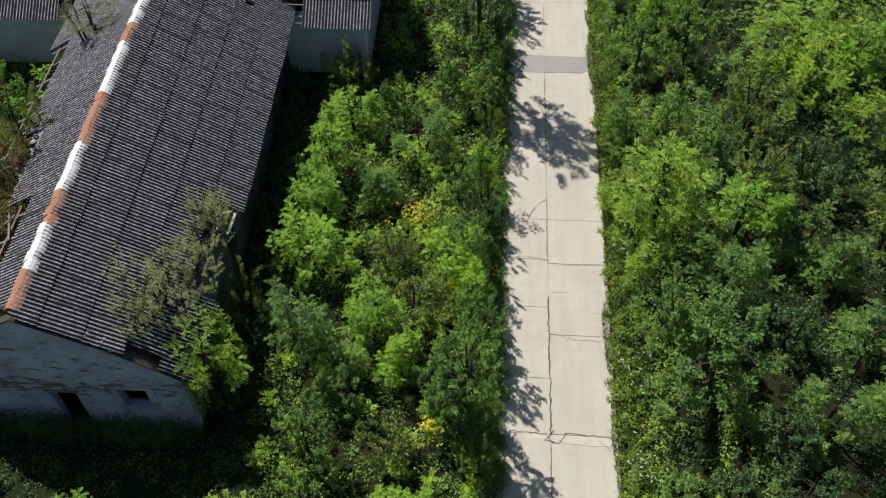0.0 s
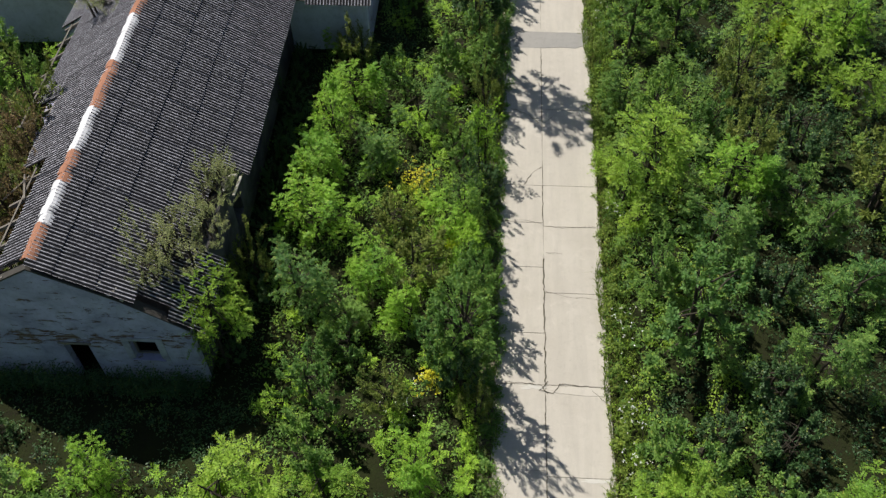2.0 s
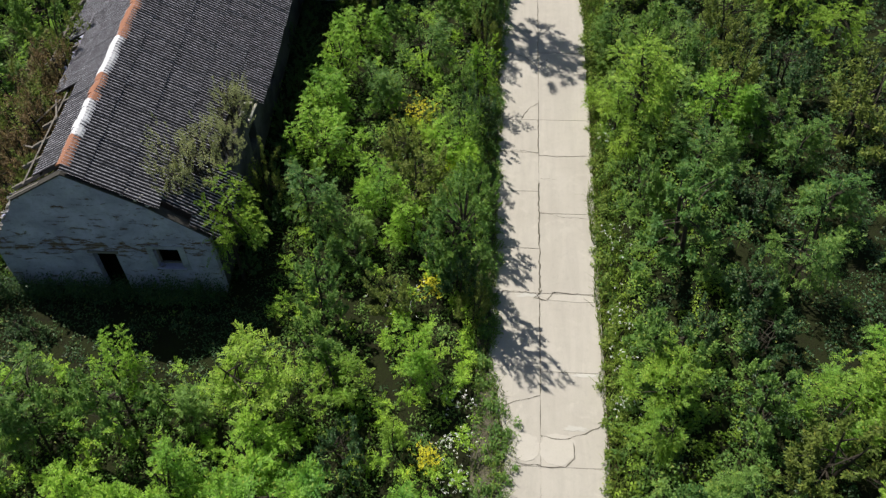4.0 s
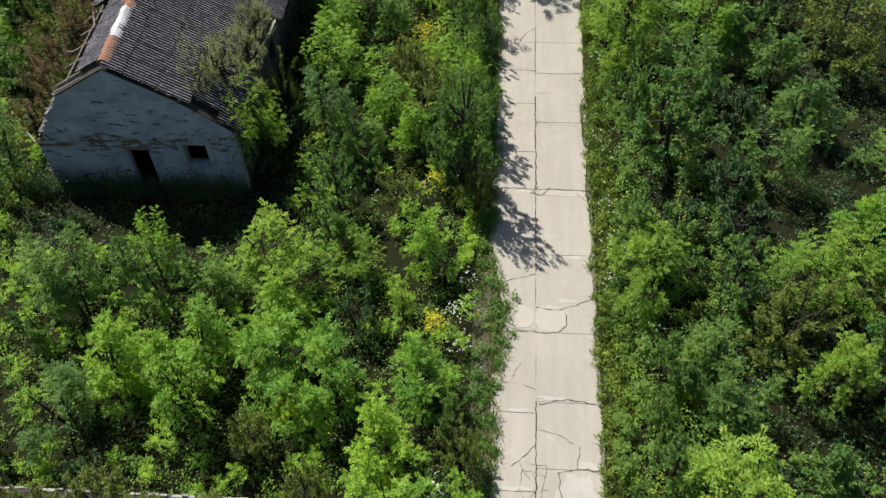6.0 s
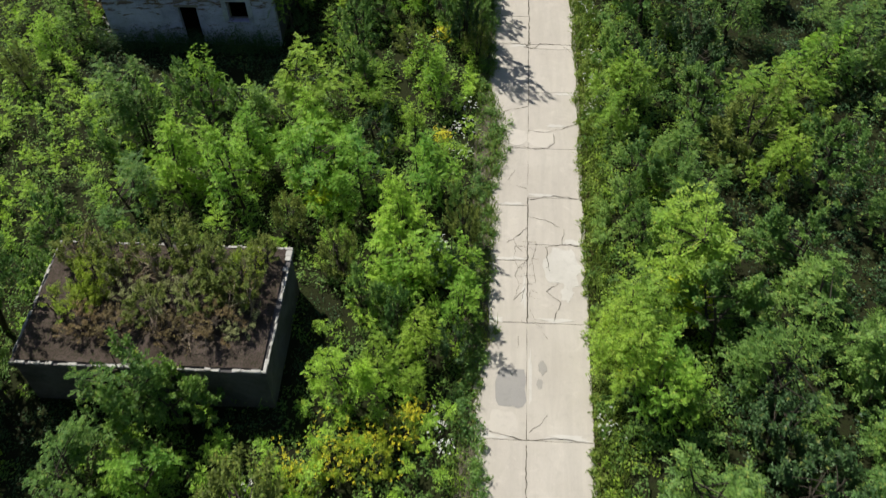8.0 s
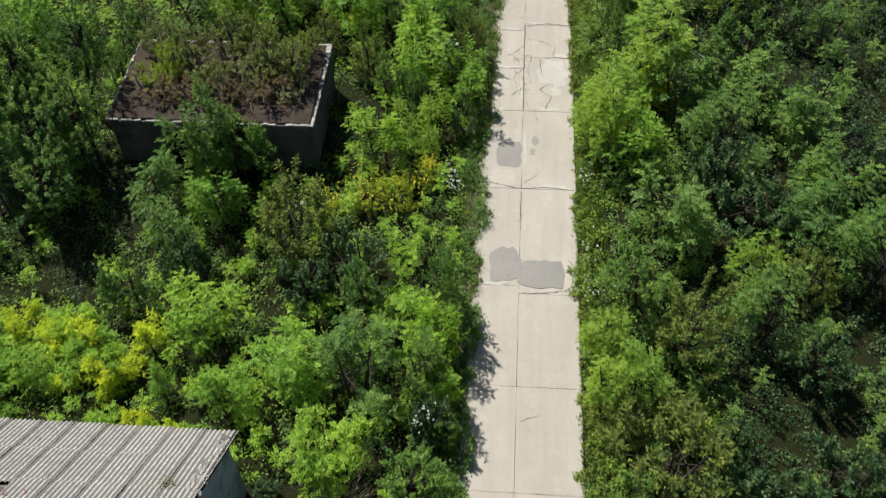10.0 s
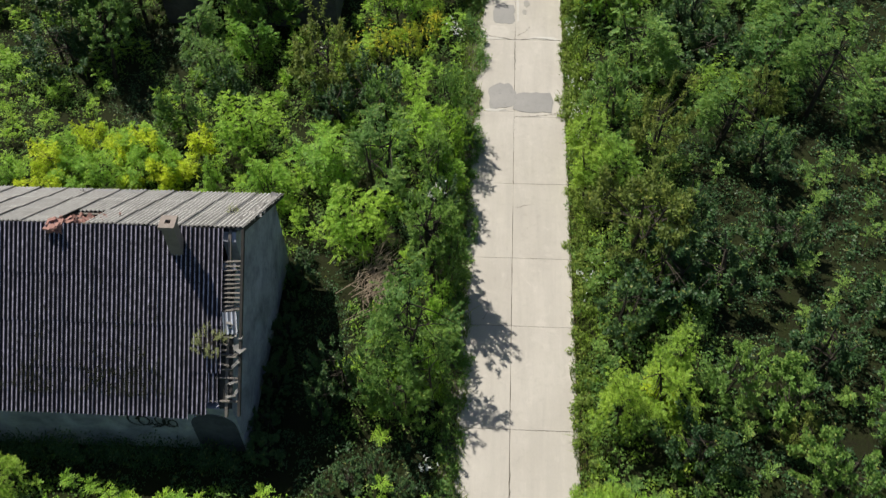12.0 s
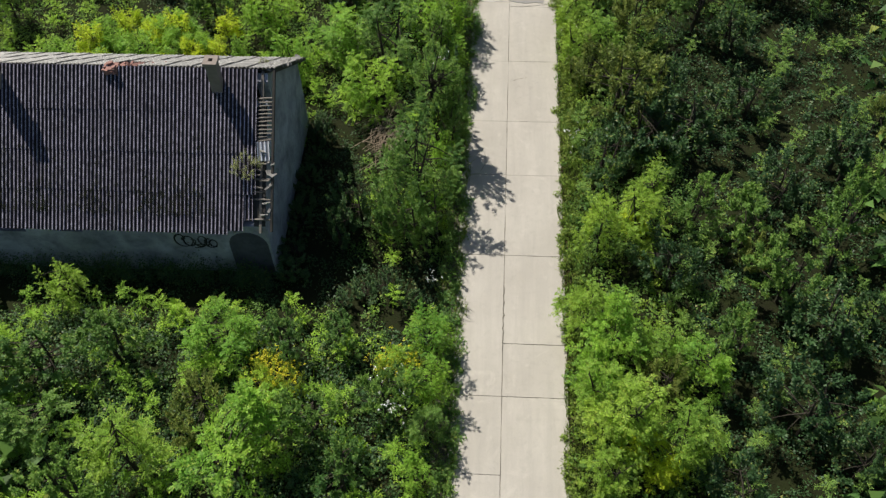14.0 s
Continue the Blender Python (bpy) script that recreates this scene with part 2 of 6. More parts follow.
# ---- mesh helpers ----
def mesh_from(name, verts, faces, smooth=False):
    """A mesh from numpy vertices and equal-sided faces."""
    me = bpy.data.meshes.new(name)
    verts, faces = np.asarray(verts, dtype=np.float32), np.asarray(faces, dtype=np.int32)
    n, k = faces.shape
    me.vertices.add(len(verts))
    me.vertices.foreach_set("co", verts.ravel())
    me.loops.add(n * k)
    me.loops.foreach_set("vertex_index", faces.ravel())
    me.polygons.add(n)
    me.polygons.foreach_set("loop_start", np.arange(0, n * k, k, dtype=np.int32))
    me.polygons.foreach_set("use_smooth", np.full(n, smooth))
    me.update(calc_edges=True)
    return me


def part(name, data, material, parent=None, label=""):
    """Links a bmesh or a mesh as one object under its thing or part."""
    if isinstance(data, bmesh.types.BMesh):
        me = bpy.data.meshes.new(name)
        bmesh.ops.recalc_face_normals(data, faces=data.faces)
        data.to_mesh(me)
        data.free()
    else:
        me = data
    if material and not me.materials:
        me.materials.append(material)
    ob = new(name, me)
    ob.parent = parent
    return tagged(ob, label) if label else ob


def thing(name, at=(0, 0, 0), label="", category="", group="", kind=""):
    ob = new(name)
    ob.empty_display_size = 0.3
    ob.location = at
    return tagged(ob, label, category, group, kind)


def add_box(bm, x0, x1, y0, y1, z0, z1, m=None):
    vs = [bm.verts.new((x, y, z)) for z in (z0, z1) for y in (y0, y1) for x in (x0, x1)]
    for f in ((0, 2, 3, 1), (4, 5, 7, 6), (0, 1, 5, 4), (2, 6, 7, 3), (0, 4, 6, 2), (1, 3, 7, 5)):
        bm.faces.new([vs[i] for i in f])
    if m is not None:
        for v in vs:
            v.co = m @ v.co
    return vs


def add_bar(bm, a, b, w, h, up=Vector((0, 0, 1))):
    """A squared timber from a to b."""
    a, b = Vector(a), Vector(b)
    d = (b - a).normalized()
    s = d.cross(up).normalized()
    u = s.cross(d)
    vs = [bm.verts.new(p + s * i * w / 2 + u * j * h / 2) for p in (a, b) for j in (-1, 1) for i in (-1, 1)]
    for f in ((0, 2, 3, 1), (4, 5, 7, 6), (0, 1, 5, 4), (2, 6, 7, 3), (0, 4, 6, 2), (1, 3, 7, 5)):
        bm.faces.new([vs[i] for i in f])


def bars(name, rows, w, h, material, parent, label=""):
    """Single boards, each a part of its own, from (a, b) end points."""
    for a, b in rows:
        bm = bmesh.new()
        add_bar(bm, a, b, w, h)
        ob = part(name, bm, material, parent, label)
        ob.matrix_parent_inverse = Matrix.Translation(-parent.location)


def add_tube(bm, pts, radii, sides=6):
    rings = []
    for i, (p, r) in enumerate(zip(pts, radii)):
        d = (pts[min(i + 1, len(pts) - 1)] - pts[max(i - 1, 0)]).normalized()
        s = d.orthogonal().normalized()
        u = d.cross(s)
        rings.append([bm.verts.new(p + (s * math.cos(a) + u * math.sin(a)) * r) for a in (2 * math.pi * k / sides for k in range(sides))])
    for a, b in zip(rings, rings[1:]):
        for k in range(sides):
            bm.faces.new((a[k], a[(k + 1) % sides], b[(k + 1) % sides], b[k]))
    bm.faces.new(rings[-1])


def add_prism(bm, poly, axis, lo, hi):
    """A polygon of (u, v) pairs drawn out along x, y or z between lo and hi."""
    def at(u, v, w):
        return (w, u, v) if axis == "x" else (u, w, v) if axis == "y" else (u, v, w)
    a = [bm.verts.new(at(u, v, lo)) for u, v in poly]
    b = [bm.verts.new(at(u, v, hi)) for u, v in poly]
    bm.faces.new(a)
    bm.faces.new(b[::-1])
    n = len(poly)
    for k in range(n):
        bm.faces.new((a[k], b[k], b[(k + 1) % n], a[(k + 1) % n]))


def wall_bm(axis, lo, hi, u0, u1, top, openings=(), breaks=(), base=-0.3):
    """A thick wall along u with openings (u, u, z, z) through it; top(u) is its height, with corners at breaks."""
    bm = bmesh.new()
    cuts = sorted({u0, u1, *breaks, *(o[0] for o in openings), *(o[1] for o in openings)})
    for a, b in zip(cuts, cuts[1:]):
        hole = [o for o in openings if o[0] <= a + 1e-6 and o[1] >= b - 1e-6]
        spans = [(base, base, top(a), top(b))]
        if hole:
            spans = [(base, base, hole[0][2], hole[0][2]), (hole[0][3], hole[0][3], top(a), top(b))]
        for za, zb, ta, tb in spans:
            if min(ta - za, tb - zb) > 0.02:
                add_prism(bm, [(a, za), (b, zb), (b, tb), (a, ta)], axis, lo, hi)
    bmesh.ops.remove_doubles(bm, verts=bm.verts, dist=0.0005)
    return bm


def field(seed, cell, size=97):
    """Smooth random heights from 0 to 1 over the plan."""
    g = np.random.default_rng(seed).random((size, size))

    def f(x, y):
        u, v = np.asarray(x) / cell + 500.3, np.asarray(y) / cell + 500.7
        i, j = np.floor(u).astype(int), np.floor(v).astype(int)
        a, b = u - i, v - j
        a, b = a * a * (3 - 2 * a), b * b * (3 - 2 * b)
        i0, i1, j0, j1 = i % size, (i + 1) % size, j % size, (j + 1) % size
        return (g[i0, j0] * (1 - a) + g[i1, j0] * a) * (1 - b) + (g[i0, j1] * (1 - a) + g[i1, j1] * a) * b
    return f


# ---- ground ----
def ground_sheet():
    near = list(np.arange(-66, 66.1, 1.5))
    far = [-2600, -1200, -500, -220, -110]
    axis = far + near + [-v for v in reversed(far)]
    n = len(axis)
    xs, ys = np.meshgrid(axis, axis, indexing="ij")
    bump = field(3, 4.0)(xs, ys) * 0.3 + field(4, 1.9)(xs, ys) * 0.15
    off = np.clip((np.abs(xs - 0.2) - 2.6) / 2.0, 0, 1)
    zs = -0.07 + bump * off * 0.6 - 0.06 * off
    v = np.stack([xs, ys, zs], -1).reshape(-1, 3)
    i = np.arange(n * n).reshape(n, n)
    f = np.stack([i[:-1, :-1], i[1:, :-1], i[1:, 1:], i[:-1, 1:]], -1).reshape(-1, 4)
    # soil colour kept near black, so open ground reads as shade between plants
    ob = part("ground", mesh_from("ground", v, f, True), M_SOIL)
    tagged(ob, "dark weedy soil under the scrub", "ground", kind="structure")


ground_sheet()

# ---- road of cast concrete slabs ----
ROAD_L, ROAD_R = -2.08, 2.52
road = thing("road", label="pale cast concrete slab road, cracked and patched", category="road", kind="structure")
JOINTS_R = [67.17, 60.67, 54.17, 47.67, 41.17, 35.75, 31.09, 24.92, 19.72, 17.23, 13.54, 9.05, 5.20, 1.14, -2.06, -4.82, -8.99, -14.30, -20.31, -24.81, -29.20, -32.72, -37.38, -41.82, -44.20, -48.75, -54.17, -60.67, -67.17]
JOINTS_L = [67.17, 60.67, 54.17, 47.67, 41.17, 35.75, 31.09, 24.27, 19.72, 17.44, 14.90, 11.48, 9.05, 5.42, 1.14, -2.55, -5.74, -8.99, -14.30, -19.93, -24.81, -29.20, -32.72, -37.38, -44.20, -47.40, -54.17, -60.67, -67.17]


def road_slab(x0, x1, y0, y1, rng):
    """One slab with worn, slightly uneven edges and a bevelled rim."""
    bm = bmesh.new()
    g, n = 0.0065, 6
    edge = []
    for k in range(n):
        edge.append((x0 + g, y0 + g + (y1 - y0 - 2 * g) * k / n))
    for k in range(n):
        edge.append((x0 + g + (x1 - x0 - 2 * g) * k / n, y1 - g))
    for k in range(n):
        edge.append((x1 - g, y1 - g - (y1 - y0 - 2 * g) * k / n))
    for k in range(n):
        edge.append((x1 - g - (x1 - x0 - 2 * g) * k / n, y0 + g))
    edge = [(x + rng.uniform(-1, 1) * (0.018 if abs(x) > 1.9 else 0.01 if abs(x) < 0.1 else 0), y + rng.uniform(-0.006, 0.006)) for x, y in edge]
    cx, cy = (x0 + x1) / 2, (y0 + y1) / 2
    tilt = rng.uniform(-0.006, 0.006)
    rings = []
    for shrink, z in ((0, -0.14), (0, -0.008), (0.008, 0.0)):
        rings.append([bm.verts.new((x + (shrink if x < cx else -shrink), y + (shrink if y < cy else -shrink), z + tilt * (y - cy) / 2)) for x, y in edge])
    m = len(edge)
    for a, b in zip(rings, rings[1:]):
        for k in range(m):
            bm.faces.new((a[k], b[k], b[(k + 1) % m], a[(k + 1) % m]))
    bm.faces.new(rings[-1])
    return part("slab", bm, M_ROAD, road)


_rng = random.Random(5)
for joints, x0, x1 in ((JOINTS_R, 0.0, ROAD_R), (JOINTS_L, ROAD_L, 0.0)):
    for b, a in zip(joints, joints[1:]):
        road_slab(x0, x1, a, b, _rng)
bm = bmesh.new()
add_box(bm, ROAD_L + 0.08, ROAD_R - 0.08, -66, 66, -0.2, -0.022)
part("joint_fill", bm, M_CRACK, road, "dark dirt and weeds in the joints")


def blob(cx, cy, rx, ry, rng, n=22, rough=0.12, square=2.0):
    """A worn outline: between an ellipse and a rectangle."""
    out = []
    for k in range(n):
        a = 2 * math.pi * k / n
        c, s = math.cos(a), math.sin(a)
        r = (abs(c) ** square + abs(s) ** square) ** (-1 / square)
        r *= 1 + rng.uniform(-rough, rough) * 1.6
        out.append((cx + rx * r * c, cy + ry * r * s))
    return out


def road_patch(poly, material, z, label):
    bm = bmesh.new()
    add_prism(bm, poly, "z", z - 0.03, z)
    return part("road_patch", bm, material, road, label)


_rng = random.Random(11)
road_patch(blob(0.5, 30.44, 1.95, 0.67, _rng, 26, 0.06, 6), M_ASPHALT, 0.009, "grey asphalt strip across the slabs")
road_patch(blob(-0.6, -12.08, 0.57, 0.85, _rng, 22, 0.05, 7), M_ASPHALT, 0.009, "square grey asphalt patch")
road_patch(blob(-0.62, -18.80, 0.66, 0.92, _rng, 22, 0.07, 5), M_ASPHALT, 0.009, "ragged grey asphalt patch")
road_patch(blob(0.95, -19.23, 0.98, 0.74, _rng, 22, 0.06, 6), M_ASPHALT, 0.013, "ragged grey asphalt patch")
road_patch(blob(0.62, -11.10, 0.16, 0.33, _rng), M_GREY, 0.009, "small grey stain")
road_patch(blob(0.5, -11.86, 0.12, 0.24, _rng), M_GREY, 0.009, "small grey stain")
road_patch(blob(1.5, -6.01, 0.72, 1.08, _rng, 24, 0.12, 3), M_PALE, 0.009, "pale new concrete patch")
road_patch(blob(-0.55, 1.90, 0.5, 0.54, _rng, 24, 0.06, 2.5), M_MEND, 0.009, "pale rounded concrete patch")
road_patch(blob(0.62, 1.86, 0.66, 0.63, _rng, 24, 0.06, 2.5), M_MEND, 0.009, "pale rounded concrete patch")
road_patch(blob(1.35, 8.83, 1.0, 0.18, _rng, 24, 0.12, 4), M_MEND, 0.009, "pale broken slab edge")
road_patch(blob(-0.9, -13.65, 0.6, 0.54, _rng, 24, 0.12, 3), M_MEND, 0.007, "pale broken slab edge")

for cx, cy, rx, ry in ((0.7, -1.90, 0.7, 0.08), (-0.7, -2.44, 0.5, 0.07), (2.0, -4.66, 0.4, 0.13), (-0.6, -5.63, 0.6, 0.09), (-1.5, -8.88, 0.45, 0.15), (1.2, -8.83, 0.6, 0.10), (-1.2, -14.14, 0.7, 0.13), (1.6, -14.14, 0.7, 0.11), (-0.5, 8.94, 0.5, 0.10), (-0.12, -7.37, 0.09, 0.87), (0.13, -11.48, 0.07, 0.98), (1.9, 5.09, 0.5, 0.07), (-1.0, -19.83, 0.6, 0.08), (1.4, 2.76, 0.4, 0.11), (1.7, -7.48, 0.3, 0.38)):
    road_patch(blob(cx, cy, rx, ry, _rng, 20, 0.3, 2.5), M_PALE, 0.0065, "pale cement smear along a joint")


def crack(points, width, rng, depth=0):
    """A jagged crack: a ribbon that wanders between the given corners."""
    line = []
    for (ax, ay), (bx, by) in zip(points, points[1:]):
        n = max(2, int(math.hypot(bx - ax, by - ay) / 0.16))
        for k in range(n):
            f = k / n
            j = 0.04 if k else 0
            line.append((ax + (bx - ax) * f + rng.uniform(-j, j), ay + (by - ay) * f + rng.uniform(-j, j)))
    line.append(points[-1])
    bm = bmesh.new()
    prev = None
    for k, (x, y) in enumerate(line):
        q = line[min(k + 1, len(line) - 1)]
        p = line[max(k - 1, 0)]
        d = Vector((q[0] - p[0], q[1] - p[1], 0)).normalized()
        w = width * rng.uniform(0.2, 0.95) / 2
        s = Vector((-d.y, d.x, 0)) * w
        pair = [bm.verts.new(Vector((x, y, 0.0155)) + s), bm.verts.new(Vector((x, y, 0.0155)) - s)]
        if prev:
            bm.faces.new((prev[0], prev[1], pair[1], pair[0]))
        prev = pair
    part("crack", bm, M_CRACK, road)


_rng = random.Random(21)
for pts, w in (
    (((-0.05, 20.91), (-0.5, 20.48), (-0.85, 19.77)), 0.035), (((0.1, 9.21), (-0.25, 8.78), (0.3, 8.67), (0.55, 9.10), (2.4, 8.99)), 0.05),
    (((-1.6, 9.10), (-0.2, 9.05), (0.1, 8.67)), 0.04), (((1.8, 8.88), (2.4, 8.23)), 0.03), (((-1.5, 3.58), (-0.9, 3.85), (0, 4.12)), 0.035),
    (((0, 2.38), (0.9, 2.28), (1.7, 2.55), (2.4, 2.98)), 0.04), (((0, 1.14), (0.9, 1.14), (1.25, 1.52), (1.2, 2.17)), 0.035),
    (((-1.2, 1.41), (-0.6, 1.19), (0, 1.19)), 0.03), (((0.1, -2.17), (1.2, -1.90), (2.3, -2.06)), 0.05), (((-0.9, -0.98), (-0.6, -0.33)), 0.025),
    (((-0.5, -1.30), (-0.05, -1.52)), 0.02), (((-0.9, -4.77), (-0.4, -4.33), (-0.05, -3.90)), 0.03), (((-0.6, -4.66), (-0.2, -5.31)), 0.03),
    (((0.1, -3.25), (0.9, -3.47), (1.4, -3.79)), 0.02), (((1.6, -3.90), (1.5, -4.77), (0.8, -4.98), (0.9, -6.07)), 0.035), (((1.5, -4.77), (2.45, -4.88)), 0.06),
    (((-1.5, 24.92), (-0.6, 24.48), (0, 23.73), (0.5, 24.38)), 0.03), (((0.1, -13.98), (0.5, -13.65), (0.8, -13.22)), 0.03), (((-1.4, -13.98), (0, -14.30), (0.9, -14.19), (2.4, -14.30)), 0.06),
    (((0.1, -20.31), (1.2, -20.21), (2.2, -20.04)), 0.03), (((-1.1, -30.99), (-0.95, -32.07), (-1.2, -32.50)), 0.02), (((0.15, -26.33), (0.9, -26.00)), 0.015),
    (((1.3, -6.93), (0.8, -7.37), (1.4, -7.91), (1.1, -8.88)), 0.03), (((0, 17.23), (1.0, 17.17), (2.3, 17.28)), 0.025),
    (((-1.9, 17.50), (-0.8, 17.55), (0, 17.33)), 0.02), (((0, 9.10), (0.01, 11.05), (-0.01, 13.22), (0, 15.38)), 0.07), (((0, 4.23), (0.01, 6.50), (0, 8.56)), 0.035), (((0, -2.06), (0, -5.42), (0.01, -8.99)), 0.05), (((0, 17.55), (0, 19.72)), 0.04), (((0, -14.52), (0.01, -16.79)), 0.045),
    (((0, 23.83), (0, 29.25)), 0.035), (((0, -39.00), (0, -42.25)), 0.04), (((0, 13.65), (1.0, 13.33), (2.4, 13.27)), 0.018), (((0.1, 15.71), (0.8, 15.66)), 0.015),
):
    crack(pts, w, _rng)
# crazed slabs: a broken network of fine cracks
net = {}
for i in range(6):
    for j in range(13):
        net[i, j] = (-0.85 + i * 0.36 + _rng.uniform(-0.16, 0.16), -10.08 + j * 0.455 + _rng.uniform(-0.18, 0.18))
for (i, j), p in net.items():
    for q in ((i + 1, j), (i, j + 1), (i + 1, j + 1)):
        odds = 0.6 if 1 <= i <= 3 and 4 < j < 12 else 0.09
        if q in net and _rng.random() < (odds if q != (i + 1, j + 1) else odds * 0.25):
            crack((p, net[q]), _rng.uniform(0.008, 0.024), _rng)


# ---- corrugated roofs ----
PITCH = 0.158


def corrugated(waves, length, seg=6, hole=()):
    """One sheet, x across the waves, y down the slope from 0 to -length; hole: columns from, to and lengths from, to broken out."""
    n = waves * seg + 1
    x = np.arange(n) / seg * PITCH
    z = 0.03 * np.cos(2 * np.pi * np.arange(n) / seg)
    stops = [0.0, hole[2], hole[3], length] if hole else [0.0, length]
    v, f, at = [], [], 0

    def strip(y0, z0, y1, z1, gap=False):
        nonlocal at
        v.append(np.stack([x, np.full(n, -y0), z + z0], -1))
        v.append(np.stack([x, np.full(n, -y1), z + z1], -1))
        a = np.arange(n - 1)
        if gap:
            a = a[(a < hole[0]) | (a >= hole[1])]
        a = a + at
        f.append(np.stack([a, a + n, a + n + 1, a + 1], -1))
        at += 2 * n

    for k, (a, b) in enumerate(zip(stops, stops[1:])):
        strip(a, 0, b, 0, k == 1)
    strip(length, 0, length, -0.012)
    for k, (a, b) in enumerate(zip(stops, stops[1:])):
        strip(b, -0.012, a, -0.012, k == 1)
    return mesh_from("roof_sheet", np.concatenate(v), np.concatenate(f), True)


def even(slope_len, rows):
    return [slope_len * (k + 1) / rows for k in range(rows)]


def lay_slope(parent, ridge, across, down, length, courses, rng, material, skip=(), waves=7, starts=(), lap=0.0, sag=None, torn=(), rise=0.026):
    """Sheets in courses on a slope. ridge: its top corner; across, down: unit vectors; courses: where they end down the slope; skip(u, v) leaves a sheet out; sag(i, j): degrees and metres by which it hangs; torn: (i, j) of a sheet with a hole."""
    ridge, across, down = Vector(ridge), Vector(across).normalized(), Vector(down).normalized()
    up = across.cross(-down).normalized()
    tops = [0.0, *courses[:-1]]
    rows = len(courses)
    sheets = [corrugated(waves, b - a + 0.14) for a, b in zip(tops, courses)]
    width = waves * PITCH
    n = int(math.ceil(length / width))
    turn = Matrix((across, -down, up)).transposed().to_4x4()
    for i in range(n):
        for j, (v, end) in enumerate(zip(tops, courses)):
            u = i * width + (starts[j] if starts else 0)
            if skip and skip(u + width / 2, (v + end) / 2):
                continue
            sheet = corrugated(waves, end - v + 0.14, hole=(14, 24, 0.5, 0.95)) if (i, j) == torn else sheets[j]
            ob = part("roof_sheet", sheet, material, parent)
            p = ridge + across * u + down * (v - 0.02 + rng.uniform(-0.025, 0.025)) + up * (0.02 + rise * (rows - 1 - j) + rng.uniform(0, 0.004))
            bend, drop = sag(i, j) if sag else (0, 0)
            p -= up * drop
            ob.matrix_basis = Matrix.Translation(p) @ turn @ pose(0, 0, 0, bend + rng.uniform(-0.6, -0.05), lap + rng.uniform(-0.1, 0.1), rng.uniform(-0.2, 0.2))


def ridge_tile(material, name="ridge_tile", length=0.44):
    bm = bmesh.new()
    prof = [(-0.28, -0.13), (-0.17, -0.02), (-0.06, 0.045), (0.06, 0.045), (0.17, -0.02), (0.28, -0.13), (0.25, -0.14), (0, 0.01), (-0.25, -0.14)]
    add_prism(bm, prof, "y", 0, length)
    me = bpy.data.meshes.new(name)
    bmesh.ops.recalc_face_normals(bm, faces=bm.faces)
    bm.to_mesh(me)
    bm.free()
    me.materials.append(material)
    return me


# ---- long abandoned house with a door and a window in its gable ----
H1X0, H1X1, H1Y0, H1Y1 = -22.4, -13.25, 8.6, 32.2
H1C, H1Z, H1S = -18.1, 7.08, 0.606


def h1_roof(x):
    return H1Z - H1S * abs(x - H1C)


house = thing("long_house", (H1C, H1Y0, 0), "abandoned long house with flaking blue-white plaster and a dark corrugated roof", "house")


def under(ob, root):
    """Keeps world coordinates under a root that only stands somewhere else."""
    ob.matrix_parent_inverse = Matrix.Translation(-root.location)
    return ob


# the verge has sunk on both sides of the ridge, and the wall's top with it
SUNK = 2.7


def sunk_roof(x):
    if x < H1C - 2.5:
        return h1_roof(H1C - 2.5) - 1.5 * (H1C - 2.5 - x)
    return h1_roof(x) - 0.2 * max(0.0, abs(x - H1C) - SUNK)


gable_top = lambda x: sunk_roof(x) - 0.17 + (0.22 * math.sin(x * 9.0) if x < H1C - 2.6 else 0)
under(part("gable_wall", wall_bm("y", H1Y0, H1Y0 + 0.3, H1X0, H1X1, gable_top, [(-18.4, -17.42, -0.3, 2.36), (-15.76, -14.72, 1.54, 2.72)], [H1C - 2.5, H1C - 2.9, H1C - 3.3, H1C - 3.8, H1C, H1C + SUNK]), M_PLASTER, house, "blue-white lime plaster with strips of bare brick"), house)
# this side takes the darker wall material, which stands in for its shade
under(part("side_wall", wall_bm("x", H1X1 - 0.45, H1X1, H1Y0 + 0.34, H1Y1, lambda y: sunk_roof(H1X1) - 0.2 + min(1, max(0, (y - 9.3) / 3)) * 0.4, [(11.3, 12.4, 1.2, 2.5), (15.6, 16.7, 1.2, 2.5), (20.0, 21.1, 1.2, 2.5)], [9.3, 12.3]), M_PLASTERF, house, "grey stained side wall, darkened in colour for its shade"), house)
under(part("side_wall", wall_bm("x", H1X0, H1X0 + 0.45, H1Y0 + 0.34, H1Y1, lambda y: 2.3 + 1.5 * min(1, max(0, (y - 14) / 5)), (), [10, 12, 14, 19]), M_PLASTER, house), house)


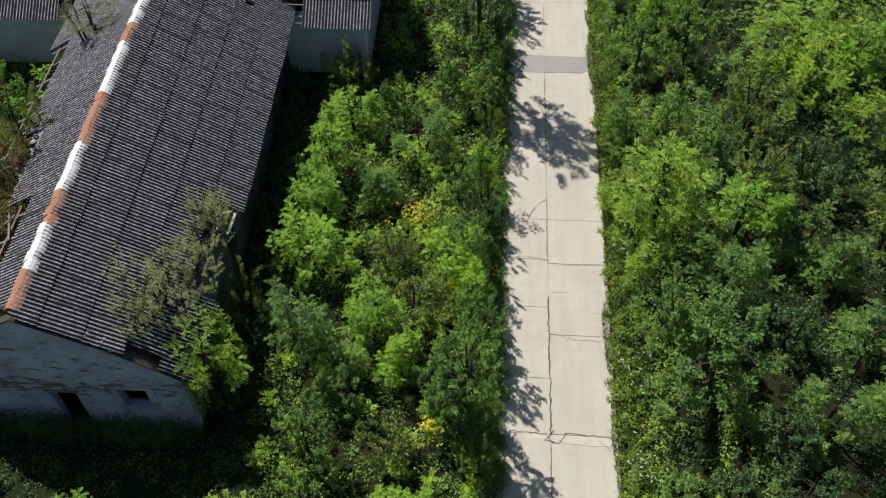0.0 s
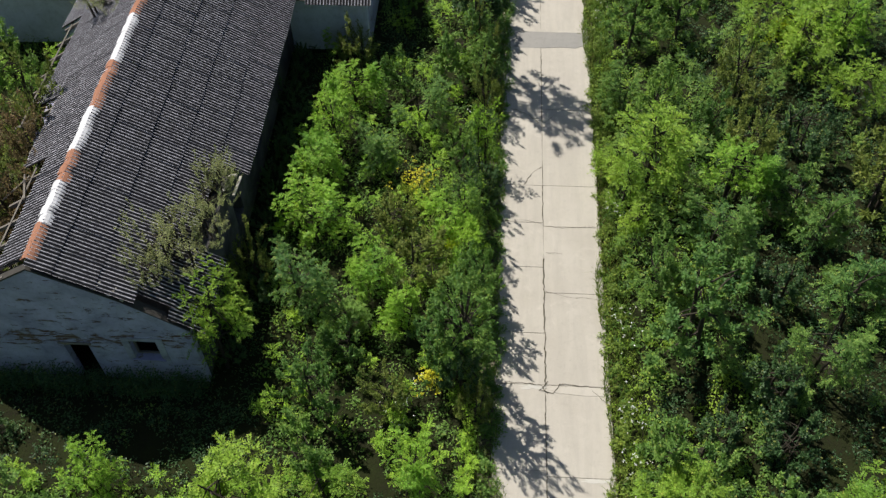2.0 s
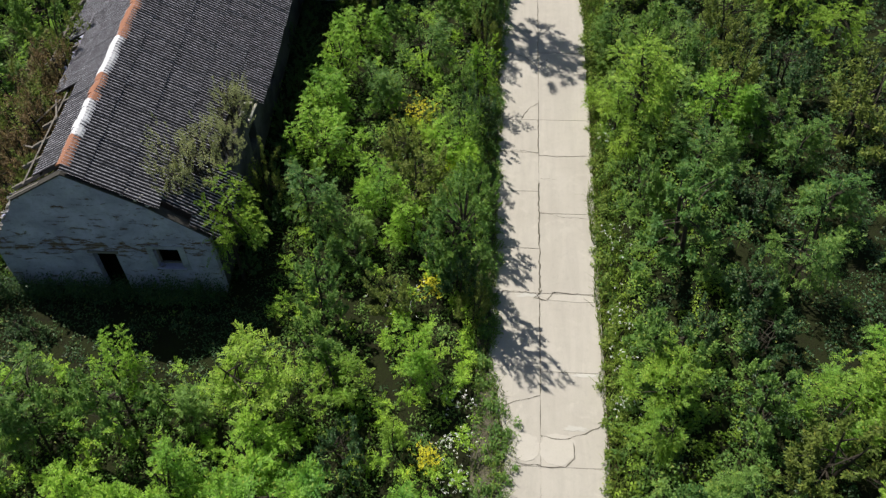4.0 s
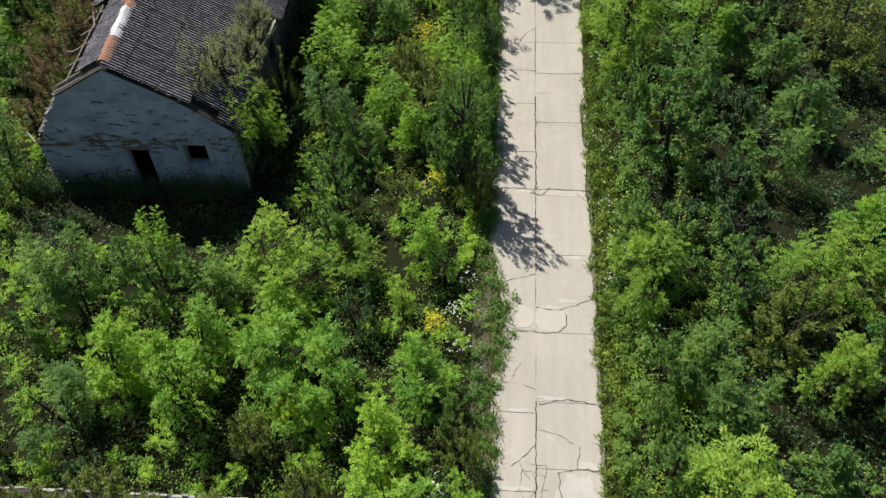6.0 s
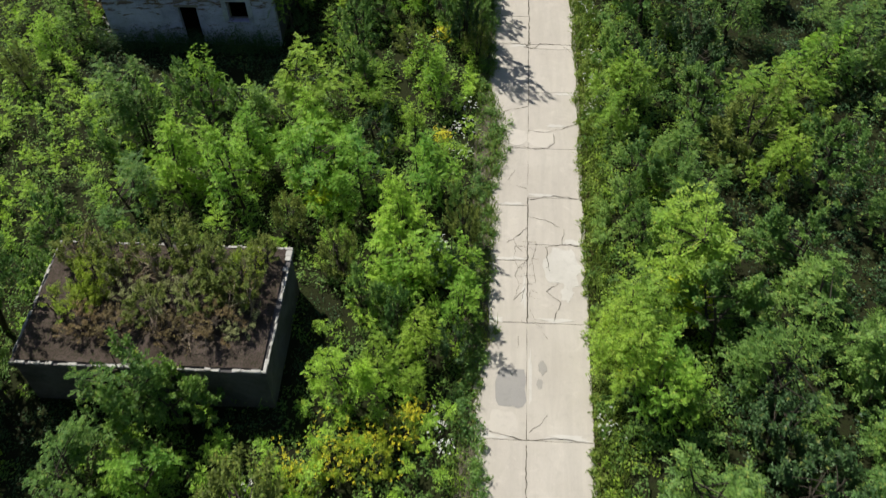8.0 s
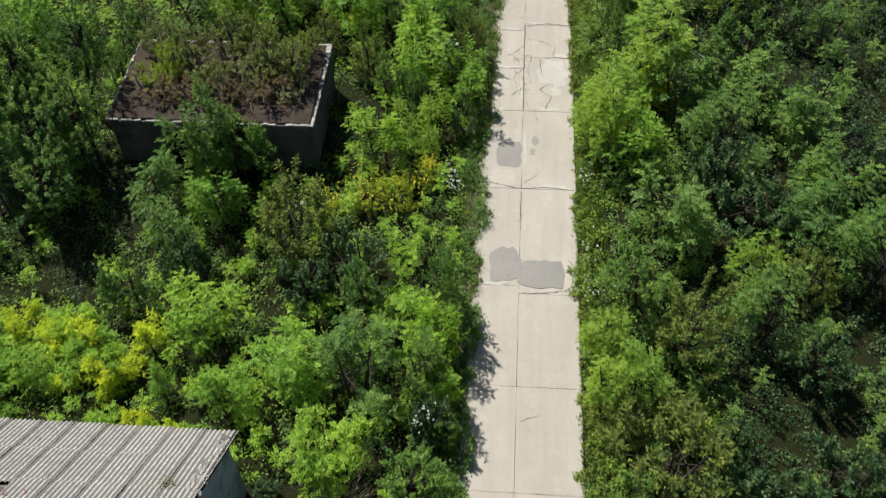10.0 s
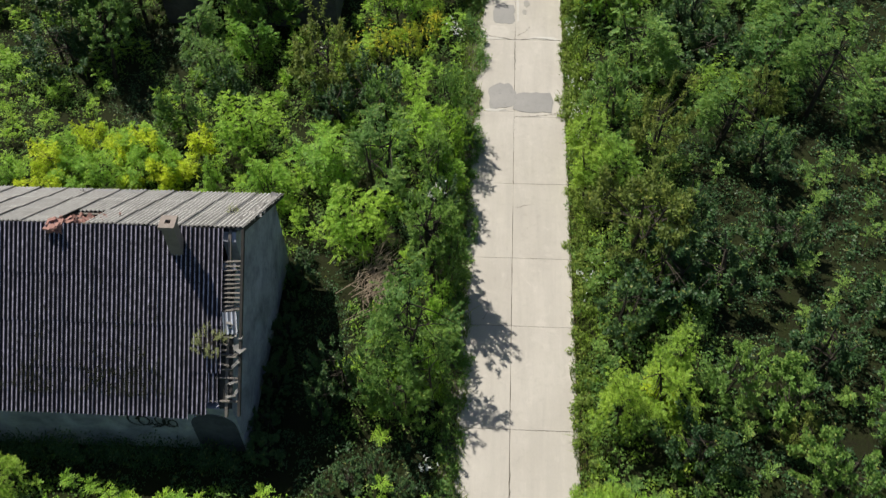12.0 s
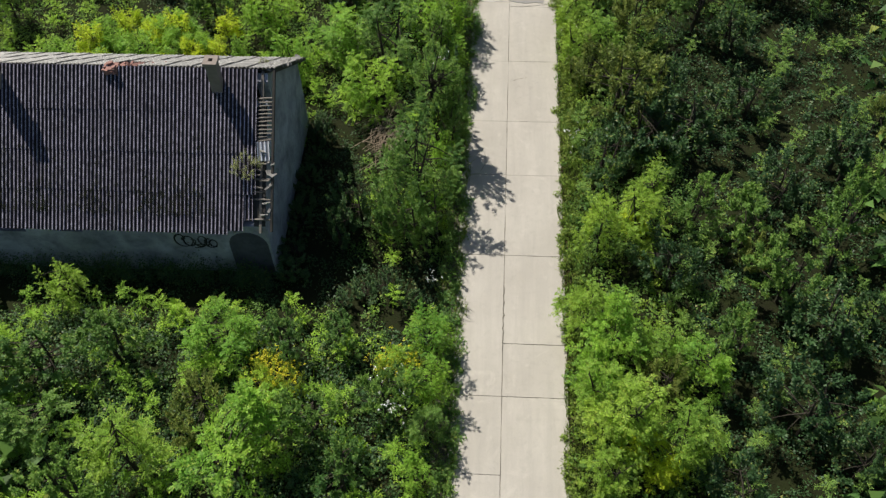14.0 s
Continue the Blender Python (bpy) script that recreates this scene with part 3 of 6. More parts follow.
def window_in_gable():
    bm = bmesh.new()
    y = H1Y0 + 0.22
    for x in (-15.76, -14.79):
        add_box(bm, x, x + 0.07, y, y + 0.08, 1.54, 2.72)
    add_box(bm, -15.69, -14.79, y, y + 0.08, 2.65, 2.72)
    add_box(bm, -15.69, -14.79, y, y + 0.08, 1.54, 1.61)
    w = under(part("window", bm, M_WOOD, house, "empty window frame without glass"), house)
    bm = bmesh.new()
    add_box(bm, -15.88, -14.6, H1Y0 - 0.1, H1Y0 + 0.2, 1.44, 1.536)
    under(part("sill", bm, M_PLASTER, w), w)
    w.children[0].matrix_parent_inverse = Matrix.Identity(4)
    bm = bmesh.new()
    for x0, x1, z0, z1 in ((-16.03, -15.76, 1.44, 2.92), (-14.72, -14.45, 1.44, 2.92), (-15.76, -14.72, 2.725, 2.92)):
        add_box(bm, x0, x1, H1Y0 - 0.03, H1Y0 - 0.001, z0, z1)
    under(part("window_surround", bm, M_PLASTER3, house, "plain plaster band round the window"), house)
    bm = bmesh.new()
    add_box(bm, -18.55, -17.28, H1Y0 - 0.05, H1Y0 + 0.1, 2.365, 2.49)
    under(part("lintel", bm, M_WOOD, house, "dark wooden lintel over the doorway"), house)


window_in_gable()
# unseen floor, added to keep daylight out of the rooms behind the openings
bm = bmesh.new()
add_box(bm, H1X0 + 0.45, H1X1 - 0.45, H1Y0 + 0.34, H1Y1, 2.75, 2.87)
under(part("attic_floor", bm, M_WOOD, house), house)
bm = bmesh.new()
for s in (-1, 1):
    for a, b in ((0, SUNK), (SUNK, 4.88)) if s > 0 else ((0, 2.5),):
        a, b = H1C + s * a, H1C + s * b
        add_prism(bm, [(a, sunk_roof(a) - 0.166), (b, sunk_roof(b) - 0.166), (b, sunk_roof(b) - 0.09), (a, sunk_roof(a) - 0.09)], "y", H1Y0 - 0.03, H1Y0 + 0.32)
under(part("wall_top", bm, M_MORTAR, house, "dark mossy mortar along the gable's top"), house)

roof1 = under(part("roof", bmesh.new(), None, house, "dark corrugated fibre-cement sheets on rafters"), house)
bm = bmesh.new()
for k in range(20):
    y = H1Y0 + 0.75 + k * 1.15
    for s in (-1, 1):
        w = SUNK if k < (3 if s > 0 else 8) else 4.3 if k < 7 else 5.35 if s > 0 else 5.15
        add_bar(bm, (H1C, y, H1Z - 0.16), (H1C + s * w, y, H1Z - 0.16 - H1S * w), 0.1, 0.14)
for s in (-1, 1):
    for k in range(6):
        d = 0.25 + k * 0.9
        add_bar(bm, (H1C + s * d, H1Y0 + (0.52 if d < SUNK else 9.4 if s < 0 else 3.3 if d < 4.5 else 6.3), H1Z - 0.055 - H1S * d), (H1C + s * d, H1Y1, H1Z - 0.055 - H1S * d), 0.06, 0.05)
bm.to_mesh(roof1.data)
bm.free()
roof1.data.materials.append(M_WOOD)
cs = 1 / math.hypot(1, H1S)
COURSES1 = [d / cs for d in (0.68, 1.93, 3.12, 4.35, 5.52)]
_rng = random.Random(31)


def gap_right(u, v):
    y = H1Y0 + 0.6 + u
    return 12.0 < y < 16.6 and v > 5.2


def gap_left(u, v):
    y = H1Y1 - u
    return (y < 15 and v > 1.6) or (y < 19.4 and v > 2.9) or (y < 26 and v > 4.3)


def sag_right(i, j):
    f = (1, 0.6, 0.25)[i] if i < 3 else 0
    return (6.5 * f, 0 if j == 3 else 0.17 * f) if j > 2 else (0, 0)


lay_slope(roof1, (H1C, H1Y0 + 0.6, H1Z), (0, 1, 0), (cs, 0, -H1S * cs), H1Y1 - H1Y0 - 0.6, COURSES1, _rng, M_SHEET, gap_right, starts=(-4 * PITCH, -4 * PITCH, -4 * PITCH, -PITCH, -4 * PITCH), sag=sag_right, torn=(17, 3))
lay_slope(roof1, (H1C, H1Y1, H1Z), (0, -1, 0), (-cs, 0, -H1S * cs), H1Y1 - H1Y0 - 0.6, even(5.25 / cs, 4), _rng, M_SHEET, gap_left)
tile_white, tile_red = ridge_tile(M_WHITE), ridge_tile(M_TERRA)
y = H1Y0 + 0.3
while y < H1Y1:
    red = (y < 10.3) or (12.5 < y < 14.1) or (16.2 < y < 19.2) or (22.1 < y < 23.5) or (26.0 < y < 27.6)
    ob = part("ridge_tile", tile_red if red else tile_white, None, roof1)
    ob.matrix_basis = pose(H1C + _rng.uniform(-0.03, 0.03), y, H1Z + 0.08, _rng.uniform(-1.5, 1.5), 0, _rng.uniform(-2.5, 2.5))
    y += 0.4
def on_roof(p, dz):
    return (p[0], p[1], (sunk_roof if p[1] < 9.7 else h1_roof)(p[0]) + dz)


bars("broken_batten", [(on_roof(a, 0.0), on_roof(b, 0.03)) for a, b in (((-16.1, 8.62), (-16.0, 9.0)), ((-15.65, 8.6), (-15.5, 8.98)), ((-15.25, 8.58), (-15.15, 8.95)))], 0.13, 0.05, M_PALEWOOD, house, "pale broken board at the verge")
bars("broken_batten", [(on_roof(a, -0.03), on_roof(b, 0.03)) for a, b in (((-12.85, 15.0), (-12.75, 16.1)), ((-13.2, 15.9), (-12.9, 16.1)), ((-13.3, 14.9), (-13.1, 15.4)))], 0.1, 0.06, M_PALEWOOD, house)
bars("loose_board", [(on_roof(a, 0.05), on_roof(b, 0.08)) for a, b in (((-19.9, 12.6), (-20.6, 14.2)), ((-21.3, 13.2), (-20.2, 13.9)), ((-21.0, 15.6), (-20.4, 17.4)), ((-21.4, 11.9), (-20.5, 11.2)), ((-19.0, 8.5), (-20.5, 8.48)))], 0.07, 0.04, M_WOOD, house, "bleached loose board")


def collapsed_corner(rng):
    """Broken masonry, sheet and battens where the roof's corner came down."""
    bm = bmesh.new()
    for k in range(90):
        d = rng.uniform(2.4, 5.0)
        x, y = H1C - d, H1Y0 + rng.uniform(-0.2, 0.5) + (rng.uniform(0, 1.6) if d > 3.6 else 0)
        z = max(sunk_roof(x) - 0.15, 0.15 + 0.5 * rng.random()) + rng.uniform(-0.05, 0.12)
        if d > 4.3:
            z = rng.uniform(0.05, 1.0)
        m = Matrix.Translation((x, y, z)) @ pose(0, 0, 0, rng.uniform(-40, 40), rng.uniform(-40, 40), rng.uniform(0, 180))
        a, b, c = rng.uniform(0.03, 0.13), rng.uniform(0.02, 0.06), rng.uniform(0.01, 0.035)
        add_box(bm, -a, a, -b, b, -c, c, m)
    tagged(under(part("corner_rubble", bm, M_BROKEN, house, "pale broken masonry at the fallen roof corner"), house), kind="stuff")
    rows = []
    for k in range(7):
        x, y, z = H1C - rng.uniform(3.3, 4.8), H1Y0 + rng.uniform(0.0, 1.4), rng.uniform(1.9, 3.0)
        a = rng.uniform(0, 6.28)
        d = Vector((math.cos(a), math.sin(a), rng.uniform(-0.5, 0.5))) * rng.uniform(0.3, 0.7)
        rows.append((Vector((x, y, z)) - d, Vector((x, y, z)) + d))
    bars("fallen_batten", rows, 0.05, 0.03, M_PALEWOOD, house, "bleached fallen batten")


collapsed_corner(random.Random(37))

# ---- cross wing behind the long house ----
wing = thing("cross_wing", (-19, 29.0, 0), "pale plastered wing house with a dark corrugated roof", "house")
WY0, WC, WZ, WS = 29.3, 33.8, 6.65, 0.62
under(part("front_wall", wall_bm("y", WY0, WY0 + 0.45, -13.2, -9.1, lambda x: 3.45), M_PLASTERW, wing), wing)
under(part("front_wall", wall_bm("y", WY0, WY0 + 0.45, -33.0, -23.35, lambda x: 3.45), M_PLASTERW, wing), wing)
under(part("back_wall", wall_bm("y", 38.2, 38.6, -33.0, -9.1, lambda x: 3.45), M_PLASTERW, wing), wing)
wtop = lambda y: WZ - WS * abs(y - WC) - 0.18
for x in (-9.55, -33.0):
    under(part("gable_wall", wall_bm("x", x, x + 0.45, WY0 + 0.45, 38.2, wtop, (), [WC]), M_PLASTER, wing), wing)
roof2 = under(part("roof", bmesh.new(), None, wing, "dark corrugated fibre-cement sheets"), wing)
bm = bmesh.new()
for k in range(7):
    d = 0.25 + k * 0.8
    for s in (-1, 1):
        add_bar(bm, (-33.2, WC + s * d, WZ - 0.055 - WS * d), (-9.0, WC + s * d, WZ - 0.055 - WS * d), 0.05, 0.06)
bm.to_mesh(roof2.data)
bm.free()
roof2.data.materials.append(M_WOOD)
cw = 1 / math.hypot(1, WS)
lay_slope(roof2, (-34.19, WC, WZ), (1, 0, 0), (0, -cw, -WS * cw), 25.4, even(5.2 / cw, 4), _rng, M_SHEET, lambda u, v: h1_roof(-34.19 + u) > WZ - WS * v * cw - 0.35 and v > 1.5)
lay_slope(roof2, (-8.9, WC, WZ), (-1, 0, 0), (0, cw, -WS * cw), 25.4, even(5.2 / cw, 4), _rng, M_SHEETPALE)

# ---- flat-roofed shed ----
FX0, FX1, FY0, FY1, FZ = -19.05, -9.45, -13.52, -7.67, 2.68
shed = thing("flat_roofed_shed", (-14, -10.5, 0), "low flat-roofed concrete shed with plants growing on its roof", "shed")
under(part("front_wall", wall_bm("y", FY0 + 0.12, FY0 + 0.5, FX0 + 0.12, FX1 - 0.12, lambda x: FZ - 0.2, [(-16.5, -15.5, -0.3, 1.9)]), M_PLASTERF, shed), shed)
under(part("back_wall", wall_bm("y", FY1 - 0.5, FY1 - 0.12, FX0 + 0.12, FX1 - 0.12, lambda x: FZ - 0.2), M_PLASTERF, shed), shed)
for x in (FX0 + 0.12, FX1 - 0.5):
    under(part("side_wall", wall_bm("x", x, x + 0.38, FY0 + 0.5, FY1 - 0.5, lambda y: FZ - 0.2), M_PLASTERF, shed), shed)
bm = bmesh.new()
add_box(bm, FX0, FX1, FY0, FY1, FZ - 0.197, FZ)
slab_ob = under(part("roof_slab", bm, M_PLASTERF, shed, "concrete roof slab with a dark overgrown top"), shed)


def roof_bed():
    nx, ny = 40, 24
    xs, ys = np.meshgrid(np.linspace(FX0 + 0.14, FX1 - 0.2, nx), np.linspace(FY0 + 0.14, FY1 - 0.14, ny), indexing="ij")
    zs = FZ + 0.01 + 0.09 * field(8, 0.7)(xs, ys) + 0.05 * field(9, 0.25)(xs, ys)
    i = np.arange(nx * ny).reshape(nx, ny)
    f = np.stack([i[:-1, :-1], i[1:, :-1], i[1:, 1:], i[:-1, 1:]], -1).reshape(-1, 4)
    me = mesh_from("roof_soil", np.stack([xs, ys, zs], -1).reshape(-1, 3), f, True)
    under(part("roof_soil", me, M_ROOFSOIL, shed, "brown-purple soil and moss on the roof"), shed)


roof_bed()


def coping(rng):
    """Broken pale edging stones round the flat roof."""
    side = [((FX0, FY0), (FX1, FY0), 0.11, 0.15), ((FX1, FY0), (FX1, FY1), 0.12, 0.35), ((FX1, FY1), (FX0, FY1), 0.09, 0.5), ((FX0, FY1), (FX0, FY0), 0.09, 0.3)]
    for (ax, ay), (bx, by), w, lo in side:
        total, d = math.hypot(bx - ax, by - ay), 0.0
        while d < total - 0.05:
            l = min(rng.uniform(0.12, 0.42), total - d)
            if rng.random() > 0.16:
                bm = bmesh.new()
                ww = w * rng.uniform(0.3, 1.3)
                if abs(d - total) < 1.3 and w > 0.115:
                    ww = 0.3 * rng.uniform(0.8, 1.15)
                zt = rng.uniform(0.03, 0.085)
                ux, uy = (bx - ax) / total, (by - ay) / total
                m = Matrix(((ux, -uy, 0, ax + ux * d), (uy, ux, 0, ay + uy * d), (0, 0, 1, FZ), (0, 0, 0, 1)))
                vs = add_box(bm, 0.01, l, 0.0, ww, 0.002, zt)
                for v in vs:
                    v.co += Vector((rng.uniform(-0.015, 0.015), rng.uniform(-0.03, 0.03), rng.uniform(-0.002, 0.02) if v.co.z > 0.03 else 0))
                    v.co = m @ v.co
                bmesh.ops.bevel(bm, geom=list(bm.edges), offset=0.012, segments=1, affect="EDGES")
                under(part("coping_stone", bm, M_COPING, slab_ob), slab_ob).matrix_parent_inverse = Matrix.Identity(4)
            d += l


coping(random.Random(41))

# ---- house with chimneys and a broken verge ----
TC, TZ, TS, TF = -34.15, 7.25, 0.877, 0.721
TX1, TX0 = -9.55, -34.0
TY0, TY1 = -38.7, -29.75
chim_house = thing("chimney_house", (TX1, TC, 0), "derelict plastered house with chimneys and a steep corrugated roof", "house")
ttop = lambda y: TZ - (TS * (TC - y) if y < TC else TF * (y - TC)) - 0.2
under(part("gable_wall", wall_bm("x", TX1 - 0.45, TX1, TY0, TY1, ttop, [(-34.95, -34.4, 5.3, 10.0)], [TC]), M_PLASTER3, chim_house, "grey-white stained plaster gable without openings"), chim_house)
under(part("front_wall", wall_bm("y", TY0, TY0 + 0.45, TX0, TX1 - 0.45, lambda x: ttop(TY0), [(-18.35, -17.2, 2.4, 2.98), (-20.9, -19.6, 2.3, 2.98)]), M_PLASTER3, chim_house), chim_house)
under(part("back_wall", wall_bm("y", TY1 - 0.45, TY1, TX0, TX1 - 0.45, lambda x: ttop(TY1)), M_PLASTER3, chim_house), chim_house)
under(part("gable_wall", wall_bm("x", TX0 - 0.45, TX0, TY0, TY1, ttop, (), [TC]), M_PLASTER3, chim_house), chim_house)
roof3 = under(part("roof", bmesh.new(), None, chim_house, "corrugated sheets, dark on one slope and pale on the other"), chim_house)
bm = bmesh.new()
for k in range(24):
    x = TX1 - 0.2 - k * 1.05
    add_bar(bm, (x, TC, TZ - 0.2), (x, TC - 4.75, TZ - 0.2 - TS * 4.75), 0.1, 0.14)
    add_bar(bm, (x, TC, TZ - 0.2), (x, TC + 4.6, TZ - 0.2 - TF * 4.6), 0.1, 0.14)
for s, g, n in ((-1, TS, 8), (1, TF, 8)):
    for k in range(n):
        d = 0.2 + k * 0.6
        add_bar(bm, (TX0, TC + s * d, TZ - 0.07 - g * d), (TX1 - (0.45 if s < 0 and k < 2 else -0.2), TC + s * d, TZ - 0.07 - g * d), 0.07, 0.05)
bm.to_mesh(roof3.data)
bm.free()
roof3.data.materials.append(M_WOOD)
ct = 1 / math.hypot(1, TS)
S3 = 4.81 / ct
cf = 1 / math.hypot(1, TF)
# unseen floor added here too, blocking daylight from the broken roof
bm = bmesh.new()
add_box(bm, TX0, TX1 - 0.45, TY0 + 0.45, TY1 - 0.45, 2.75, 2.87)
under(part("attic_floor", bm, M_WOOD, chim_house), chim_house)
_rng = random.Random(51)
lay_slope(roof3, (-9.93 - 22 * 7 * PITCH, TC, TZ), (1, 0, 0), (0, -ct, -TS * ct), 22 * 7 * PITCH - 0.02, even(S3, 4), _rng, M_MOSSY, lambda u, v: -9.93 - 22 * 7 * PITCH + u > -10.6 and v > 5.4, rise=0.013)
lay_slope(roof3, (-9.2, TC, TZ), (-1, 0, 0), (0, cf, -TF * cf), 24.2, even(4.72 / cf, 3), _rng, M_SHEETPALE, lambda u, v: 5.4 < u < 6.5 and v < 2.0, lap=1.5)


def corner_sheet(x, v, waves, length, tilt):
    ob = part("roof_sheet", corrugated(waves, length), M_MOSSY, roof3)
    p = Vector((x, TC, TZ)) + Vector((0, -ct, -TS * ct)) * v + Vector((0, TS * ct, ct)) * 0.03
    ob.matrix_basis = Matrix.Translation(p) @ Matrix(((1, 0, 0), (0, ct, TS * ct), (0, -TS * ct, ct))).transposed().to_4x4() @ pose(0, 0, 0, tilt, 0, tilt)


corner_sheet(-11.04, S3 * 0.75, 4, 1.6, -0.3)
corner_sheet(-10.36, S3 * 0.74, 2, 1.25, 0.6)


def t_roof(y):
    return TZ - (TS * (TC - y) if y < TC else TF * (y - TC))


def verge_debris(rng):
    """What is left of the roof along the broken verge."""
    rows = []
    for k in range(12):
        y = -35.01 - k * 0.114
        rows.append(((-9.9, y, t_roof(y)), (-9.3 + rng.uniform(-0.03, 0.03), y + rng.uniform(-0.03, 0.09), t_roof(y) + 0.03)))
    for k in range(7):
        y = -36.74 - k * 0.173
        rows.append(((-10.0 + rng.uniform(-0.2, 0.3), y, t_roof(y)), (-9.45 + rng.uniform(-0.3, 0.05), y + rng.uniform(-0.12, 0.12), t_roof(y) + 0.03)))
    bars("exposed_batten", rows, 0.06, 0.03, M_WOOD, chim_house)
    bm = bmesh.new()
    add_bar(bm, (-9.28, TC, TZ - 0.05), (-9.28, -38.93, t_roof(-38.93) - 0.02), 0.09, 0.16)
    add_bar(bm, (-9.28, TC, TZ - 0.05), (-9.28, -29.45, t_roof(-29.45) - 0.02), 0.09, 0.16)
    under(part("bargeboard", bm, M_MORTAR, chim_house, "dark rotten bargeboard"), chim_house)
    # dark strip laid under the battens, so the gaps between them read dark
    bm = bmesh.new()
    add_prism(bm, [(TC - 1.0, ttop(TC - 1.0) + 0.004), (TY0, ttop(TY0) + 0.004), (TY0, ttop(TY0) + 0.05), (TC - 1.0, ttop(TC - 1.0) + 0.05)], "x", TX1 - 0.46, TX1 - 0.01)
    under(part("wall_top", bm, M_MORTAR, chim_house, "dark mossy mortar along the gable's top"), chim_house)
    bm = bmesh.new()
    for k in range(46):
        s = 1 if k < 36 else -1
        y = TC + (rng.uniform(0.1, 4.4) if s > 0 else -rng.uniform(2.4, 4.5))
        x = rng.uniform(-9.65, -9.25)
        m = Matrix.Translation((x, y, t_roof(y) + rng.uniform(0.0, 0.07))) @ pose(0, 0, 0, rng.uniform(-30, 30), rng.uniform(-30, 30), rng.uniform(0, 180))
        a, b, c = rng.uniform(0.05, 0.17), rng.uniform(0.04, 0.12), rng.uniform(0.012, 0.035)
        add_box(bm, -a, a, -b, b, -c, c, m)
    tagged(under(part("verge_rubble", bm, M_BROKEN, chim_house, "broken bits of sheet and mortar on the verge"), chim_house), kind="stuff")
    loose = corrugated(3, 0.75)
    ob = part("loose_sheet", loose, M_SHEETNEW, chim_house, "loose pale metal-grey sheet")
    ob.matrix_parent_inverse = Matrix.Translation(-chim_house.location)
    ob.matrix_basis = Matrix.Translation((-9.9, -36.33, t_roof(-36.33) + 0.08)) @ pose(0, 0, 0, math.degrees(math.atan(TS)), 0, 0) @ pose(0, 0, 0, 0, 0, 4)


verge_debris(random.Random(61))


def add_flue(bm, out, hole, z0, z1):
    """A square tube with a square hole through it."""
    rings = []
    for half, z in ((out, z0), (out, z1), (hole, z1), (hole, z0)):
        rings.append([bm.verts.new((half * i, half * j, z)) for i, j in ((-1, -1), (1, -1), (1, 1), (-1, 1))])
    for a, b in zip(rings, rings[1:] + rings[:1]):
        for k in range(4):
            bm.faces.new((a[k], a[(k + 1) % 4], b[(k + 1) % 4], b[k]))


def chimney(x, y, z0, z1, w, label, broken=False):
    c = thing("chimney", (x, y, z0), label, "chimney", "chimneys on the steep roof")
    bm = bmesh.new()
    h = z1 - z0
    if broken:
        rng = random.Random(3)
        for i in range(5):
            for j in range(6):
                if j < 5 - i or rng.random() < 0.5:
                    a = rng.uniform(-0.3, 0.3)
                    m = Matrix.Translation((rng.uniform(-w, w) * 0.7, rng.uniform(-w, w) * 0.6, h * 0.15 + i * 0.09)) @ pose(0, 0, 0, rng.uniform(-15, 15), rng.uniform(-15, 15), rng.uniform(0, 180))
                    add_box(bm, -0.125, 0.125, -0.06, 0.06, -0.035, 0.035, m)
        add_box(bm, -w / 2, w / 2, -w / 2, w / 2, 0, h * 0.5)
        part("broken_stack", bm, M_BRICK, c)
        return
    add_flue(bm, w / 2, 0.1, 0, h - 0.14)
    part("stack", bm, M_CHIMNEY, c)
    bm = bmesh.new()
    add_flue(bm, w / 2 + 0.06, 0.085, h - 0.14, h)
    part("cap", bm, M_CHIMNEY, c)


chimney(-11.5, -34.7, 6.4, 8.15, 0.42, "rendered square chimney with a pale cap on the steep roof")
chimney(-15.75, -34.2, 6.9, 7.7, 0.45, "collapsed red brick chimney stump on the ridge", True)
chimney(-20.45, -34.7, 6.4, 8.75, 0.45, "rendered square chimney with a pale cap on the steep roof")
_rng = random.Random(71)
bm = bmesh.new()
for k in range(30):
    x, y = _rng.uniform(-16.2, -14.0), TC + _rng.uniform(0.05, 1.1)
    m = Matrix.Translation((x, y, t_roof(y) + _rng.uniform(-0.06, 0.06))) @ pose(0, 0, 0, _rng.uniform(-40, 40), _rng.uniform(-40, 40), _rng.uniform(0, 180))
    add_box(bm, -0.12, 0.12, -0.06, 0.06, -0.03, 0.03, m)
tagged(under(part("brick_rubble", bm, M_BRICK, chim_house, "scattered red brick rubble in a hole by the ridge"), chim_house), kind="stuff")


def graffiti(x, z, w, h, turns, slant, y=TY0 - 0.006):
    """One sprayed looping stroke on the front wall."""
    bm = bmesh.new()
    n, prev = 40, None
    for k in range(n + 1):
        a = 2 * math.pi * turns * k / n
        f = k / n
        px, pz = x + w * (f - 0.5) * 0.7 + w * 0.5 * math.cos(a + slant), z + h * 0.5 * math.sin(a + slant) * (1 - 0.35 * f)
        ring = []
        for r in (0.035 + 0.02 * math.sin(a), -0.035):
            ring.append(bm.verts.new((px + r * math.cos(a + slant), y, pz + r * math.sin(a + slant))))
        if prev:
            bm.faces.new((prev[0], prev[1], ring[1], ring[0]))
        prev = ring
    under(part("graffiti", bm, M_INK, chim_house, "black sprayed looping mark on the wall"), chim_house)


